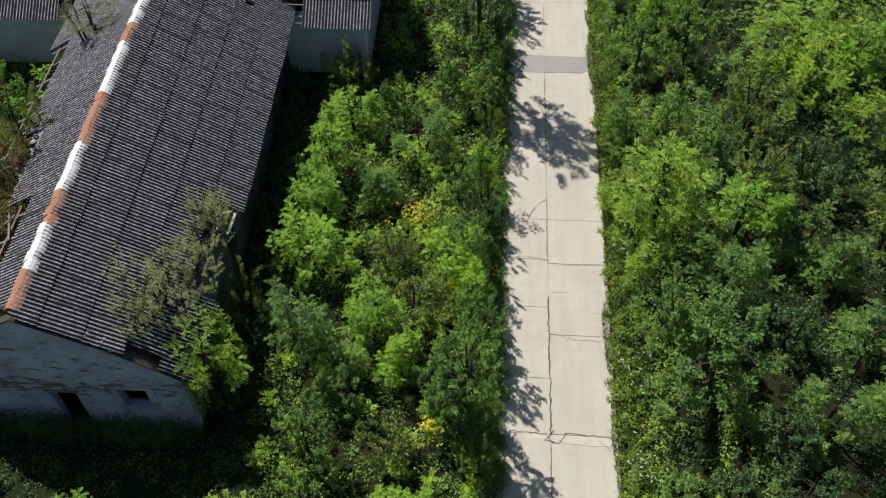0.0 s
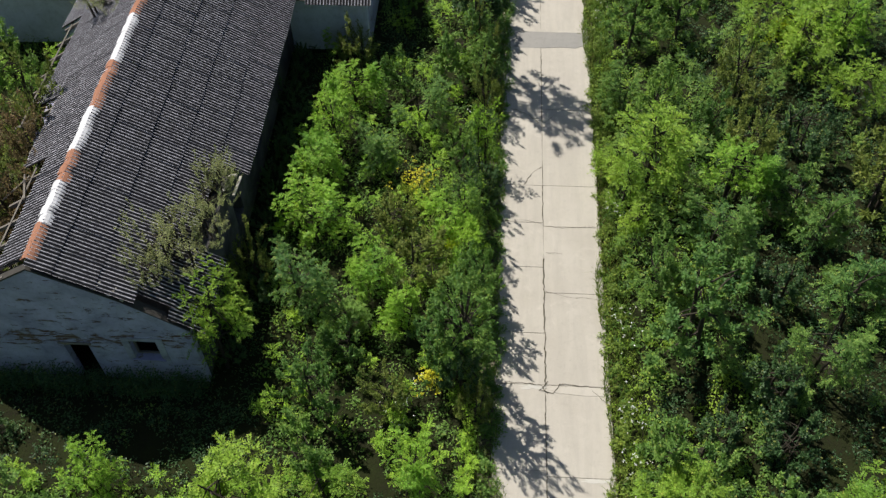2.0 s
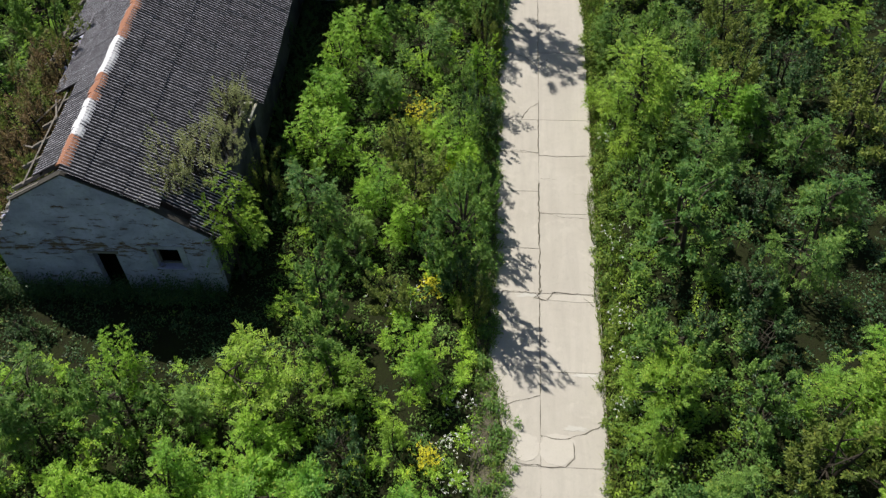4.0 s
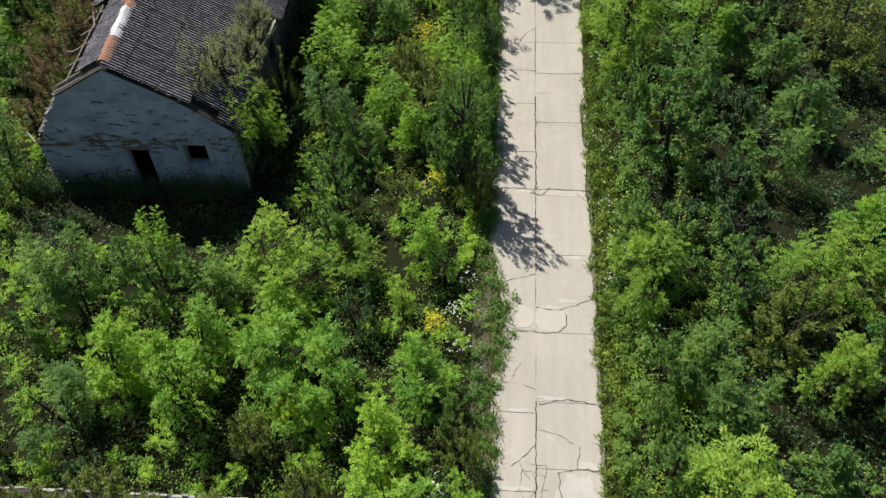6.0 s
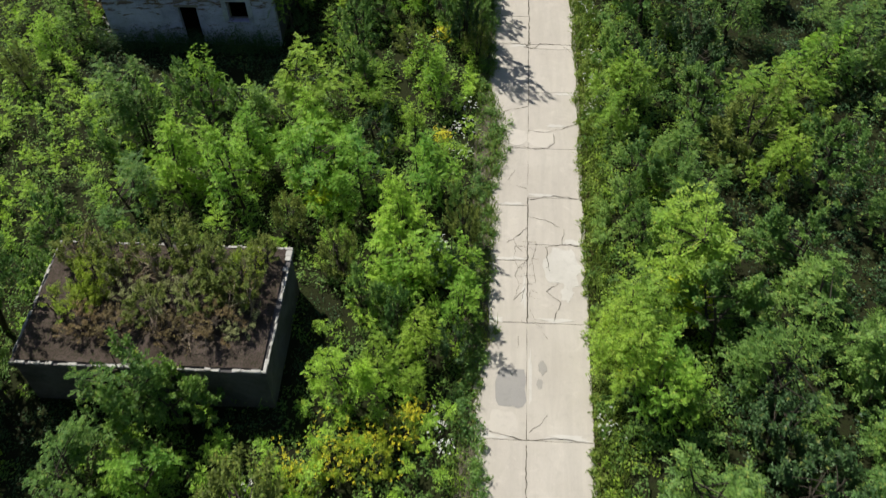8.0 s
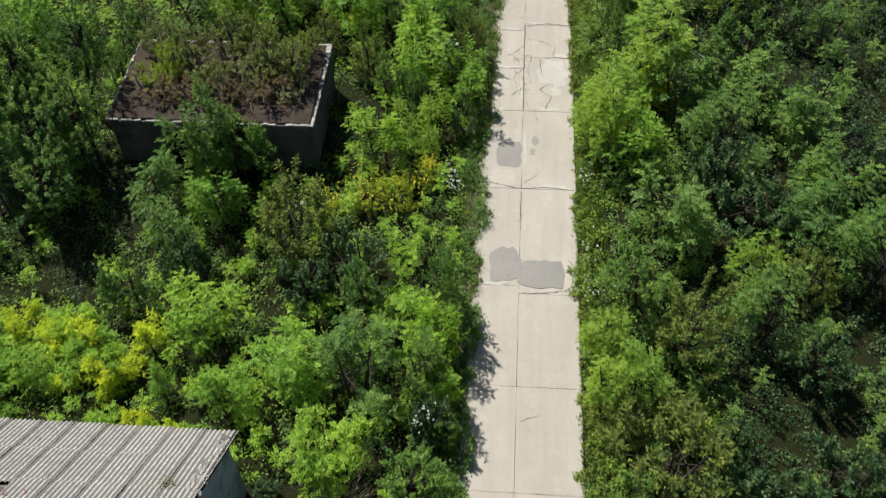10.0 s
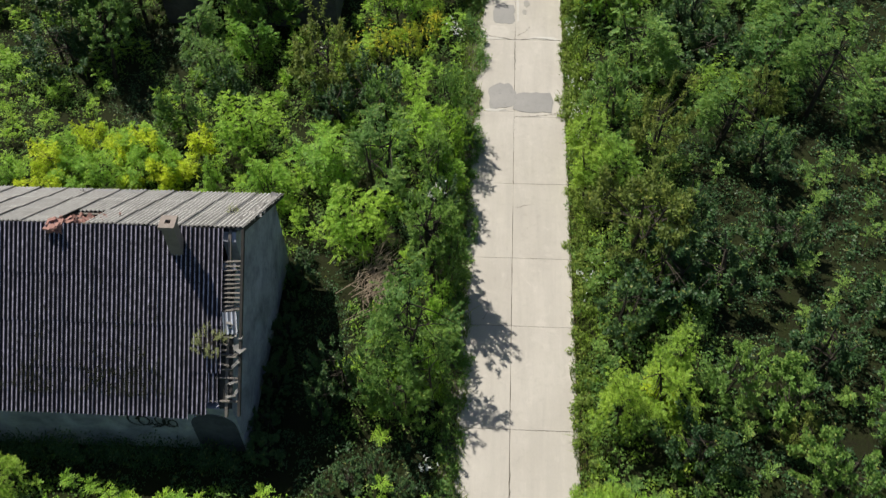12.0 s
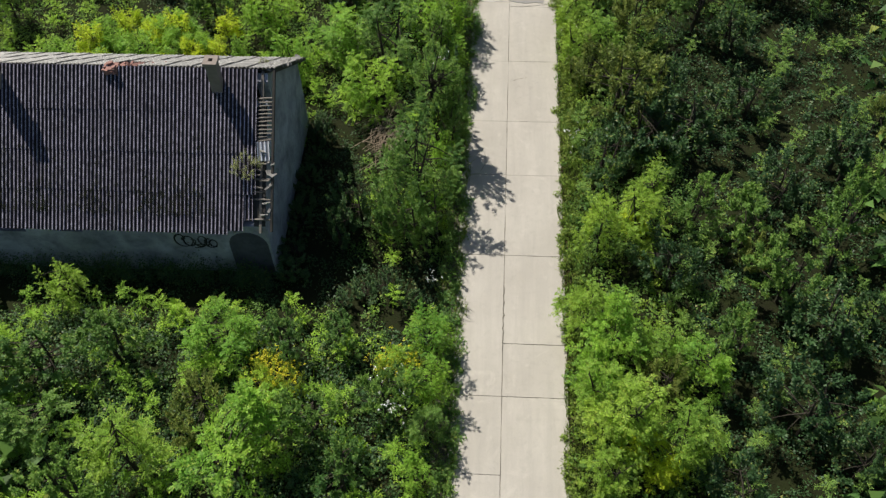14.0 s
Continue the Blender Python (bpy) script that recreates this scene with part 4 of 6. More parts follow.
for k, row in enumerate(((-13.1, 2.0, 0.6, 0.85, 1.4, 0.4), (-12.85, 1.95, 0.35, 0.55, 1.0, 2.0), (-12.35, 2.05, 0.45, 0.75, 1.3, 3.5), (-11.95, 1.9, 0.4, 0.6, 1.6, 1.2), (-12.6, 1.72, 0.7, 0.28, 0.6, 5.0))):
    graffiti(*row, y=TY0 - 0.006 - 0.003 * k)
# dark arched panel, slightly proud of the front wall
arch = [(-11.25, -0.2), (-9.65, -0.2)] + [(-10.45 + 0.8 * math.cos(a), 1.85 + 0.8 * math.sin(a)) for a in (math.pi * k / 12 for k in range(13))]
bm = bmesh.new()
add_prism(bm, arch, "y", TY0 - 0.025, TY0 + 0.01)
under(part("blocked_arch", bm, M_ARCH, chim_house, "dark arched panel on the front wall"), chim_house)


def roof_moss(seed, n):
    """Cushions of moss and small weeds along the lower edge of the dark slope."""
    rng = np.random.default_rng(seed)
    x = rng.choice((-20.5, -18.7, -16.4, -14.0, -12.6), n) + rng.normal(0, 0.55, n)
    y = -38.55 + rng.exponential(0.75, n)
    z = TZ - TS * (TC - y) + 0.08
    at = np.repeat(np.stack([x, y, z], -1), 12, 0) + rng.normal(0, 0.05, (n * 12, 3))
    v, f = leaves(rng, at, np.tile((0.0, -0.3, 1.0), (len(at), 1)), 0.05, 0.035, 0.6)
    ob = part("roof_moss", mesh_from("roof_moss", v, f), M_SOIL, chim_house, "dark brown moss cushions on the sheets")
    tagged(under(ob, chim_house), kind="stuff")


# ---- plants ----
def leaves(rng, at, out, length, width, spread=0.75):
    """Folded leaf blades at the points, facing more or less along out. Returns vertices and triangles."""
    n = len(at)
    nrm = out + rng.normal(0, spread, (n, 3))
    nrm /= np.linalg.norm(nrm, axis=1, keepdims=True) + 1e-9
    d = rng.normal(0, 1, (n, 3)) + out * 0.8
    d -= nrm * (d * nrm).sum(1, keepdims=True)
    d /= np.linalg.norm(d, axis=1, keepdims=True) + 1e-9
    s = np.cross(nrm, d)
    l = (length * rng.uniform(0.65, 1.3, n))[:, None]
    w = (width * rng.uniform(0.7, 1.25, n))[:, None]
    low = at + d * l * 0.2
    v = np.stack([low + s * w / 2, at + d * l - nrm * l * 0.1, low - s * w / 2], 1).reshape(-1, 3)
    return v, np.arange(3 * n).reshape(-1, 3)


roof_moss(991, 700)


def shoots_of(rng, h, r, n, low, lumps=7):
    """Feet and directions of the leafy shoots of a lumpy, one-sided crown."""
    lobes = rng.normal(0, 1, (lumps, 3))
    lobes /= np.linalg.norm(lobes, axis=1, keepdims=True)
    size = rng.uniform(0.5 if lumps < 10 else 0.7, 1.25 if lumps < 10 else 1.1, lumps)
    p = rng.normal(0, 1, (n, 3))
    p /= np.linalg.norm(p, axis=1, keepdims=True)
    p[:, 2] = np.abs(p[:, 2]) * 1.15 - 0.45
    p /= np.linalg.norm(p, axis=1, keepdims=True)
    near = np.argmax(p @ lobes.T, axis=1)
    q = p * size[near][:, None] * rng.uniform(0.45, 1.0, (n, 1)) ** 0.6
    foot = np.stack([q[:, 0] * r * 0.85, q[:, 1] * r * 0.85, h * (low + (0.92 - low) * np.clip((q[:, 2] + 0.45) / 1.45, 0, 1.05))], -1)
    foot[:, 2] *= rng.uniform(0.62, 1.12, n)
    d = p * 0.5 + (0, 0, 0.85) + rng.normal(0, 0.28, (n, 3))
    return foot, d / np.linalg.norm(d, axis=1, keepdims=True)


def leaders_of(rng, h, r, n, leaders):
    """Feet and directions of the shoots of a thicket: upright leaders, each with side shoots that spread downwards."""
    m = n // leaders
    a, d = rng.uniform(0, 6.28, leaders), np.sqrt(rng.uniform(0.02, 1.0, leaders)) * r * 0.82
    top = h * (1.06 - 0.38 * (d / r) ** 2) * rng.uniform(0.72, 1.12, leaders)
    t = np.linspace(0, 1, m)[None, :] + rng.uniform(-0.04, 0.04, (leaders, m))
    turn = np.arange(m)[None, :] * 2.4 + rng.uniform(0, 6.28, (leaders, 1))
    out = (0.04 + 0.36 * np.clip(t, 0, 1) ** 0.8) * rng.uniform(0.75, 1.2, (leaders, 1))
    lean = rng.normal(0, 0.12, (leaders, 2))
    x = (np.cos(a) * d)[:, None] + np.cos(turn) * out + lean[:, :1] * (1 - t)
    y = (np.sin(a) * d)[:, None] + np.sin(turn) * out + lean[:, 1:] * (1 - t)
    z = (top - 0.3)[:, None] * (1 - 0.62 * t)
    axis = np.stack([np.cos(turn) * (0.15 + 0.75 * t), np.sin(turn) * (0.15 + 0.75 * t), 1.05 - 0.55 * t], -1) + rng.normal(0, 0.15, (leaders, m, 3))
    return np.stack([x, y, z], -1).reshape(-1, 3), unit(axis.reshape(-1, 3))


def blades(rng, at, d, nrm, length, width):
    """Folded blades from feet, directions and normals."""
    n = len(at)
    s = np.cross(nrm, d)
    s /= np.linalg.norm(s, axis=1, keepdims=True) + 1e-9
    l = (length * rng.uniform(0.75, 1.25, n))[:, None]
    w = (width * rng.uniform(0.75, 1.25, n))[:, None]
    low = at + d * l * 0.22
    v = np.stack([low + s * w / 2, at + d * l - nrm * l * 0.12, low - s * w / 2], 1).reshape(-1, 3)
    return v, np.arange(3 * n).reshape(-1, 3)


def unit(a):
    return a / (np.linalg.norm(a, axis=-1, keepdims=True) + 1e-9)


def pinnate(rng, foot, axis, fronds, rachis, pairs, length, width):
    """Fronds in a rosette round each shoot, with leaflets in pairs along each stalk."""
    n = len(foot)
    side = unit(np.cross(axis, rng.normal(0, 1, (n, 3))))
    other = np.cross(axis, side)
    k = np.arange(fronds)
    turn = k[None, :] * 2.4 + rng.uniform(0, 6.28, (n, 1)) + rng.normal(0, 0.25, (n, fronds))
    rise = 0.15 + 0.85 * k[None, :, None] / fronds + rng.normal(0, 0.12, (n, fronds, 1))
    out = np.cos(turn)[..., None] * side[:, None, :] + np.sin(turn)[..., None] * other[:, None, :]
    d = unit(out + axis[:, None, :] * rise * 0.9)
    start = foot[:, None, :] + axis[:, None, :] * (0.42 * k[None, :, None] / fronds)
    ln = rachis * rng.uniform(0.65, 1.2, (n, fronds, 1))
    up = unit(np.array((0, 0, 1.0)) - d * d[..., 2:3] * 0.98 + rng.normal(0, 0.16, d.shape))
    across = unit(np.cross(up, d))
    nrm = np.cross(d, across)
    ats, ds, ns = [], [], []
    for s in np.linspace(0.22, 1.0, pairs):
        p = start + d * ln * s - np.array((0, 0, 1.0)) * ln * s * s * 0.3
        for sg in (-1, 1):
            ats.append(p)
            ds.append(unit(across * sg * 0.85 + d * (0.35 + 0.5 * s) + rng.normal(0, 0.12, d.shape)))
            ns.append(unit(nrm + rng.normal(0, 0.22, d.shape)))
    at, dd, nn = (np.concatenate([a.reshape(-1, 3) for a in lst]) for lst in (ats, ds, ns))
    return blades(rng, at, dd, nn, length, width)


def simple(rng, foot, axis, per, shoot, length, width):
    """Single leaves along each shoot."""
    n = len(foot)
    t = rng.uniform(0.0, 1.0, (n, per, 1))
    out = unit(rng.normal(0, 1, (n, per, 3)))
    at = foot[:, None, :] + axis[:, None, :] * t * shoot + out * 0.07 * rng.random((n, per, 1))
    d = unit(out + axis[:, None, :] * 0.5)
    nrm = np.array((0, 0, 0.9)) + axis[:, None, :] * 0.35 + rng.normal(0, 0.42, d.shape)
    nrm = unit(nrm - d * (nrm * d).sum(-1, keepdims=True))
    return blades(rng, at.reshape(-1, 3), d.reshape(-1, 3), nrm.reshape(-1, 3), length, width)


def make_plant(name, seed, h, r, n, form, leaf, label, category, stems=1, low=0.3, bark=None, lumps=7, leaders=0):
    """A tree or shrub, its foot at the origin: stems and limbs, and a crown of many leaves."""
    rng = np.random.default_rng(seed)
    rnd = random.Random(seed)
    root = thing(name, label=label, category=category)
    foot, axis = leaders_of(rng, h, r, n, leaders) if leaders else shoots_of(rng, h, r, n, low, lumps)
    n = len(foot)
    bm = bmesh.new()
    for s in range(stems):
        a = rnd.uniform(0, 6.28)
        base = Vector((math.cos(a), math.sin(a), 0)) * (0.12 * (stems - 1)) - Vector((0, 0, 0.25))
        lean = Vector((math.cos(a), math.sin(a), 0)) * r * 0.25 * rnd.uniform(0.3, 1)
        t = h * 0.014 + 0.012
        knee = base + lean * 0.5 + Vector((rnd.uniform(-0.1, 0.1), rnd.uniform(-0.1, 0.1), h * 0.42))
        top = base + lean + Vector((rnd.uniform(-0.2, 0.2), rnd.uniform(-0.2, 0.2), h * 0.84))
        add_tube(bm, [base, knee, top], [t * 1.25, t * 0.85, t * 0.25], 6)
        for i in range(s, n, stems * 3):
            e = Vector(foot[i])
            b = knee.lerp(top, rnd.uniform(0.1, 0.75)) if e.z > knee.z else base.lerp(knee, 0.75)
            add_tube(bm, [b, b.lerp(e, 0.55) + Vector((0, 0, 0.08)), e], [t * 0.4, t * 0.26, t * 0.12], 4)
    part("trunk", bm, bark or M_BARK, root)
    v, f = form(rng, foot, axis)
    v[:, 2] = np.maximum(v[:, 2], 0.05)
    part("crown", mesh_from("crown", v, f), leaf, root)
    return root


def fern(fronds, rachis, pairs, length, width):
    return lambda rng, foot, axis: pinnate(rng, foot, axis, fronds, rachis, pairs, length, width)


def plain(per, shoot, length, width):
    return lambda rng, foot, axis: simple(rng, foot, axis, per, shoot, length, width)


KINDS = {
    "bright": [make_plant("green_shrub", 100 + k, 2.6 + 0.25 * k, 1.3, 56, fern(8, 0.31, 6, 0.104, 0.058), L_BRIGHT, "bushy bright green sapling with feathered leaves", "shrub", 3, 0.15, leaders=6 + k % 3) for k in range(5)],
    "mid": [make_plant("scrub_tree", 200 + k, 2.9 + 0.3 * k, 1.4, 56, (fern(8, 0.3, 6, 0.102, 0.056) if k % 2 else plain(86, 0.42, 0.106, 0.068)), L_MID, "dense mid-green young tree in the scrub", "tree", 2, 0.15, leaders=5 + k % 3) for k in range(5)],
    "light": [make_plant("locust_tree", 300 + k, 3.4 + 0.35 * k, 1.5, 52, fern(8, 0.34, 6, 0.102, 0.056), L_LIGHT, "feathery yellow-green locust tree", "tree", 1, 0.22) for k in range(4)],
    "lime": [make_plant("lime_green_sapling", 350 + k, 2.8 + 0.4 * k, 1.4, 54, fern(7, 0.3, 6, 0.108, 0.058), L_LIME, "yellow-lime young sapling catching the sun", "sapling", 2, 0.2, leaders=6) for k in range(2)],
    "dark": [make_plant("dark_shrub", 400 + k, 2.6 + 0.3 * k, 1.35, 54, plain(80, 0.5, 0.105, 0.07), L_DARK, "dark green thick-leaved shrub", "shrub", 3, 0.12) for k in range(3)],
    "olive": [make_plant("olive_green_tree", 500 + k, 2.9 + 0.3 * k, 1.4, 58, plain(84, 0.6, 0.12, 0.055), L_OLIVE, "dull olive-green small tree", "tree", 2, 0.15) for k in range(3)],
    "brown": [make_plant("withered_tree", 600 + k, 3.2, 1.4, 56, plain(66, 0.55, 0.1, 0.05), L_BROWN, "withered brown small tree with bare twigs", "tree", 3, 0.15) for k in range(2)],
    "grey": [make_plant("roof_shrub", 700 + k, 2.0, 1.2, 64, plain(44, 0.5, 0.064, 0.034), L_GREY, "sparse grey-green shrub growing out of the roof", "shrub", 4, 0.1) for k in range(2)],
    "bare": [make_plant("bare_shrub", 770 + k, 2.0, 1.1, 60, plain(7, 0.5, 0.07, 0.035), L_BROWN, "nearly bare dead shrub on the flat roof", "shrub", 5, 0.1, M_DEAD) for k in range(2)],
    "gold": [make_plant("goldenrod_clump", 750 + k, 1.5, 1.0, 70, plain(60, 0.42, 0.085, 0.034), L_GOLD, "yellow-green goldenrod clump among the weeds", "weeds", 6, 0.1) for k in range(3)],
    "tall": [make_plant("tall_tree", 800 + k, 7.5, 1.9, 150, plain(54, 0.46, 0.13, 0.078), L_MID, "tall mid-green tree, by the road and added for shade by the shed", "tree", 1, 0.5, lumps=18) for k in range(2)],
}
BASE_R = {"bright": 1.3, "mid": 1.4, "light": 1.5, "lime": 1.4, "dark": 1.35, "olive": 1.4, "brown": 1.4, "grey": 1.2, "gold": 1.0, "bare": 1.1, "tall": 1.9}
used = set()
taken = []


def plant(kind, x, y, r, rng, z=None, tall=1.0):
    """Sets one more plant of that kind, of crown radius r, on the ground or at height z."""
    proto = KINDS[kind][rng.randrange(len(KINDS[kind]))]
    s = r / BASE_R[kind]
    up = 1.15 * s ** 0.6 * tall * (1 if kind == "tall" else rng.uniform(0.9, 1.12))
    m = Matrix.LocRotScale((x, y, -0.06 if z is None else z), Euler((rng.gauss(0, 0.07), rng.gauss(0, 0.07), rng.uniform(0, 6.28))), (s * rng.uniform(0.88, 1.15), s * rng.uniform(0.88, 1.15), up))
    if proto.name in used:
        ob = copy_thing(proto, m)
        ob.matrix_basis = m
    else:
        used.add(proto.name)
        proto.matrix_basis = m
        ob = proto
    if z is None:
        taken.append((x, y, r))
    return ob


def free(x, y, pad=0.0):
    """True where plants may root: off the road and outside the buildings."""
    x, y = np.asarray(x, float), np.asarray(y, float)
    ok = (x < ROAD_L - 0.25 - pad) | (x > ROAD_R + 0.25 + pad)
    for x0, x1, y0, y1 in ((H1X0, H1X1, H1Y0, 42), (-33.2, -9.1, WY0, 39), (FX0, FX1, FY0, FY1), (TX0, TX1, TY0, TY1)):
        ok &= ~((x > x0 - pad) & (x < x1 + pad) & (y > y0 - pad) & (y < y1 + pad))
    return ok


# gaps between the crowns, their shade given by dark soil and dark weeds (x, y, radius)
GAPS = [(-7.3, -0.74, 0.9), (-8.6, 0.78, 0.7), (-5.9, 4.13, 0.7), (-8.6, -8.87, 0.9), (-8.4, -11.47, 1.1), (-22.5, -15.91, 1.6), (-19.2, -19.3, 1.5), (-18.4, -21.0, 1.1), (-18.0, -14.83, 1.8), (-17.7, -17.10, 1.0), (-4.8, -28.04, 0.6), (-7.6, -34.00, 1.3), (-8.2, -30.32, 0.8), (-7.2, -38.55, 1.3), (-7.9, 29.59, 1.2), (-11.7, 26.02, 1.2), (-7.8, 11.83, 0.5)]
GAPS += [(4.9, 8.36, 0.8), (6.0, 9.23, 0.7), (12.2, 24.72, 0.9), (12.3, 9.88, 1.1), (11.0, 7.82, 1.2), (11.4, 6.19, 0.9), (12.6, 11.93, 0.8), (5.0, 1.32, 0.5), (16.4, 13.88, 1.3), (13.6, -5.29, 0.8), (12.4, 1.64, 0.6), (11.2, -24.90, 0.9), (10.3, -26.85, 1.3), (9.3, -32.70, 1.5), (10.6, -30.97, 1.2), (14.8, -19.27, 0.8), (10.3, -46.79, 0.9), (11.4, -44.08, 0.9), (9.2, -40.72, 0.7)]


def in_gap(x, y, pad=0.0):
    return any((x - a) ** 2 + (y - b) ** 2 < (c + pad) ** 2 for a, b, c in GAPS)


BRIGHT_L = [(-9.7, 21.79, 1.4), (-9.0, 24.50, 1.1), (-10.3, 19.51, 1.1), (-10.0, 16.05, 1.4), (-3.7, 16.37, 1.3), (-7.1, 13.34, 1.1), (-15.9, 3.59, 1.0), (-4.9, 4.02, 1.1), (-13.0, -1.07, 1.3), (-16.2, -2.15, 1.6), (-9.5, -1.83, 1.9), (-7.5, -2.80, 1.2), (-4.6, -2.26, 1.4), (-12.8, -3.35, 1.7), (-25.2, 7.49, 1.1)]
BRIGHT_L2 = [(-5.6, 10.96, 1.0), (-5.5, -5.19, 1.4), (-5.1, -7.35, 1.3), (-6.5, -13.31, 1.2), (-13.0, -17.10, 1.2), (-8.1, -25.45, 1.6), (-4.0, -23.71, 1.4), (-6.7, -28.48, 1.3), (-10.8, -26.64, 1.1), (-11.1, -42.56, 1.4), (-9.1, -47.87, 1.9)]
BRIGHT_R = [(4.9, -13.10, 1.5), (4.0, -42.35, 1.5), (3.6, -43.65, 1.1)]
MID_L = [(-19.4, 1.96, 1.4), (-13.4, 2.18, 1.2), (-7.7, 9.44, 1.1), (-8.7, 7.16, 1.2), (-4.4, -33.36, 1.1), (-3.8, 27.32, 1.7), (-6.9, 25.36, 1.2), (-5.8, 22.76, 1.2), (-7.9, 20.71, 1.3), (-3.9, 20.81, 1.1), (-10.0, 12.04, 1.5), (-8.1, 11.17, 0.9), (-4.7, 9.44, 1.1), (-3.1, 9.76, 1.1), (-3.1, 13.56, 1.0), (-26.5, 24.71, 1.9), (-15.4, 1.75, 1.7), (-18.3, 0.77, 1.2), (-17.5, -4.00, 1.4), (-26.9, 19.73, 2.6), (-26.0, 14.21, 1.6), (-8.4, -11.04, 1.2), (-6.7, -8.98, 1.1), (-4.9, -10.17, 1.0), (-20.4, -8.65, 1.0), (-5.9, -26.20, 1.6), (-7.4, -32.92, 1.0), (-6.2, -42.56, 0.9), (-17.7, -44.08, 2.0), (-16.7, -46.46, 1.4), (-4.2, -45.38, 1.2), (-5.5, -48.31, 1.2), (-14.7, -49.39, 1.4), (-14.9, -43.32, 1.4), (-8.3, -43.11, 1.1), (-7.0, -46.03, 1.3)]
MID_R = [(10.9, 18.00, 1.6), (11.8, 12.15, 1.7), (3.9, 24.82, 1.1), (5.4, 23.09, 1.4), (7.2, 30.89, 1.6), (4.6, 29.81, 1.4), (7.2, 16.05, 1.4), (11.4, 15.94, 1.5), (4.6, 13.45, 1.6), (5.9, 11.17, 2.3), (8.1, 3.37, 1.4), (4.7, -1.29, 1.3), (6.7, -0.75, 1.3), (4.2, -3.02, 1.0), (5.0, 5.43, 1.7), (7.3, -9.74, 2.0), (10.9, -6.05, 1.9), (11.2, -9.52, 1.9), (8.8, -12.23, 1.7)]
MID_R2 = [(7.8, -35.74, 1.2), (12.1, -17.86, 1.7), (14.2, -19.60, 2.0), (13.6, -14.72, 1.6), (10.3, 9.76, 1.4), (12.9, -1.50, 1.8), (4.6, -5.30, 1.1), (6.0, -17.43, 1.9), (4.6, -21.00, 1.5), (13.2, -10.17, 2.3), (10.1, -36.28, 1.5), (8.6, -42.46, 1.4), (11.2, -39.21, 1.5), (13.6, -37.69, 1.8)]
LIGHT_L = [(-4.3, -11.25, 1.0), (-5.5, -11.90, 1.0), (-4.4, -12.66, 0.7), (-10.6, 3.26, 2.1), (-7.7, 3.37, 1.3), (-5.4, 1.42, 0.6), (-12.9, -48.09, 1.8)]
LIME = [(-17.4, -24.69, 1.5), (-18.6, -23.60, 1.2), (-15.6, -25.23, 1.3), (-20.7, -26.42, 1.4), (-19.0, -26.64, 1.1), (-14.2, -26.64, 0.9), (-22.3, -25.34, 1.3), (-4.2, 15.83, 0.8), (6.4, -7.79, 1.4), (4.4, -10.82, 1.1), (4.9, -46.57, 1.2), (5.3, -36.17, 0.9), (-9.2, -2.80, 1.0), (-5.3, -6.49, 0.8), (12.6, 30.13, 1.1)]
LIGHT_R = [(11.0, 3.26, 1.7), (11.1, -1.40, 1.4), (12.7, 3.48, 1.7), (4.7, 19.62, 2.2), (12.3, 31.11, 2.0), (15.0, 32.08, 2.0), (14.9, 25.36, 1.5), (12.9, 28.07, 1.9), (4.6, 3.91, 1.6), (4.0, 1.64, 1.1), (6.6, -7.03, 2.5), (4.0, -9.95, 1.7), (4.0, -12.23, 1.8), (9.5, -19.49, 1.3), (4.3, -25.12, 1.4), (6.0, -35.09, 1.0), (5.6, -36.61, 1.4), (3.9, -37.15, 1.2), (6.1, -42.56, 1.1), (4.6, -45.92, 1.9), (6.6, -46.90, 1.3), (3.8, -47.87, 1.2)]
DARK = [(-13.4, -20.79, 1.5), (-8.5, -21.2, 1.3), (8.6, 6.62, 1.4), (6.4, 6.51, 1.2), (8.9, -14.40, 1.6), (9.9, -16.35, 1.8), (14.8, -32.27, 1.7), (-3.3, 31.32, 1.8), (-7.0, 0.88, 1.1), (-3.2, -6.81, 1.0), (-23.3, -13.64, 2.8), (-23.1, -17.43, 1.9), (-6.9, -20.14, 1.5), (-3.1, -27.18, 1.1), (11.9, 22.01, 1.8), (11.1, -23.82, 1.5), (8.5, -31.08, 1.9), (6.0, -31.08, 2.0), (4.5, -32.71, 1.4), (14.4, -12.77, 2.2), (6.7, -38.56, 1.6), (12.3, -42.24, 1.9), (11.1, -45.06, 1.8), (12.6, -46.79, 1.4), (8.6, 8.68, 1.4), (9.6, 13.56, 1.3), (7.3, -27.72, 1.4), (11.1, -28.48, 1.7), (11.3, -31.62, 1.4), (11.8, -34.11, 1.5)]
OLIVE = [(9.4, 21.46, 1.6), (14.7, 18.43, 2.4), (-6.4, 16.26, 1.1), (-5.2, 13.66, 1.5), (-5.8, 7.71, 1.0), (-7.8, -7.03, 1.2), (-9.6, -18.84, 2.1), (-11.0, -45.71, 1.3), (9.8, 25.91, 1.8), (9.9, 0.77, 2.1), (6.2, -23.50, 1.7), (5.1, -28.91, 2.4)]
BROWN = [(-23.6, 19.51, 1.6), (-24.3, 17.78, 2.0), (-24.2, 14.31, 1.7), (-24.5, 21.25, 1.7), (-24.3, 11.50, 1.3)]
_rng = random.Random(81)
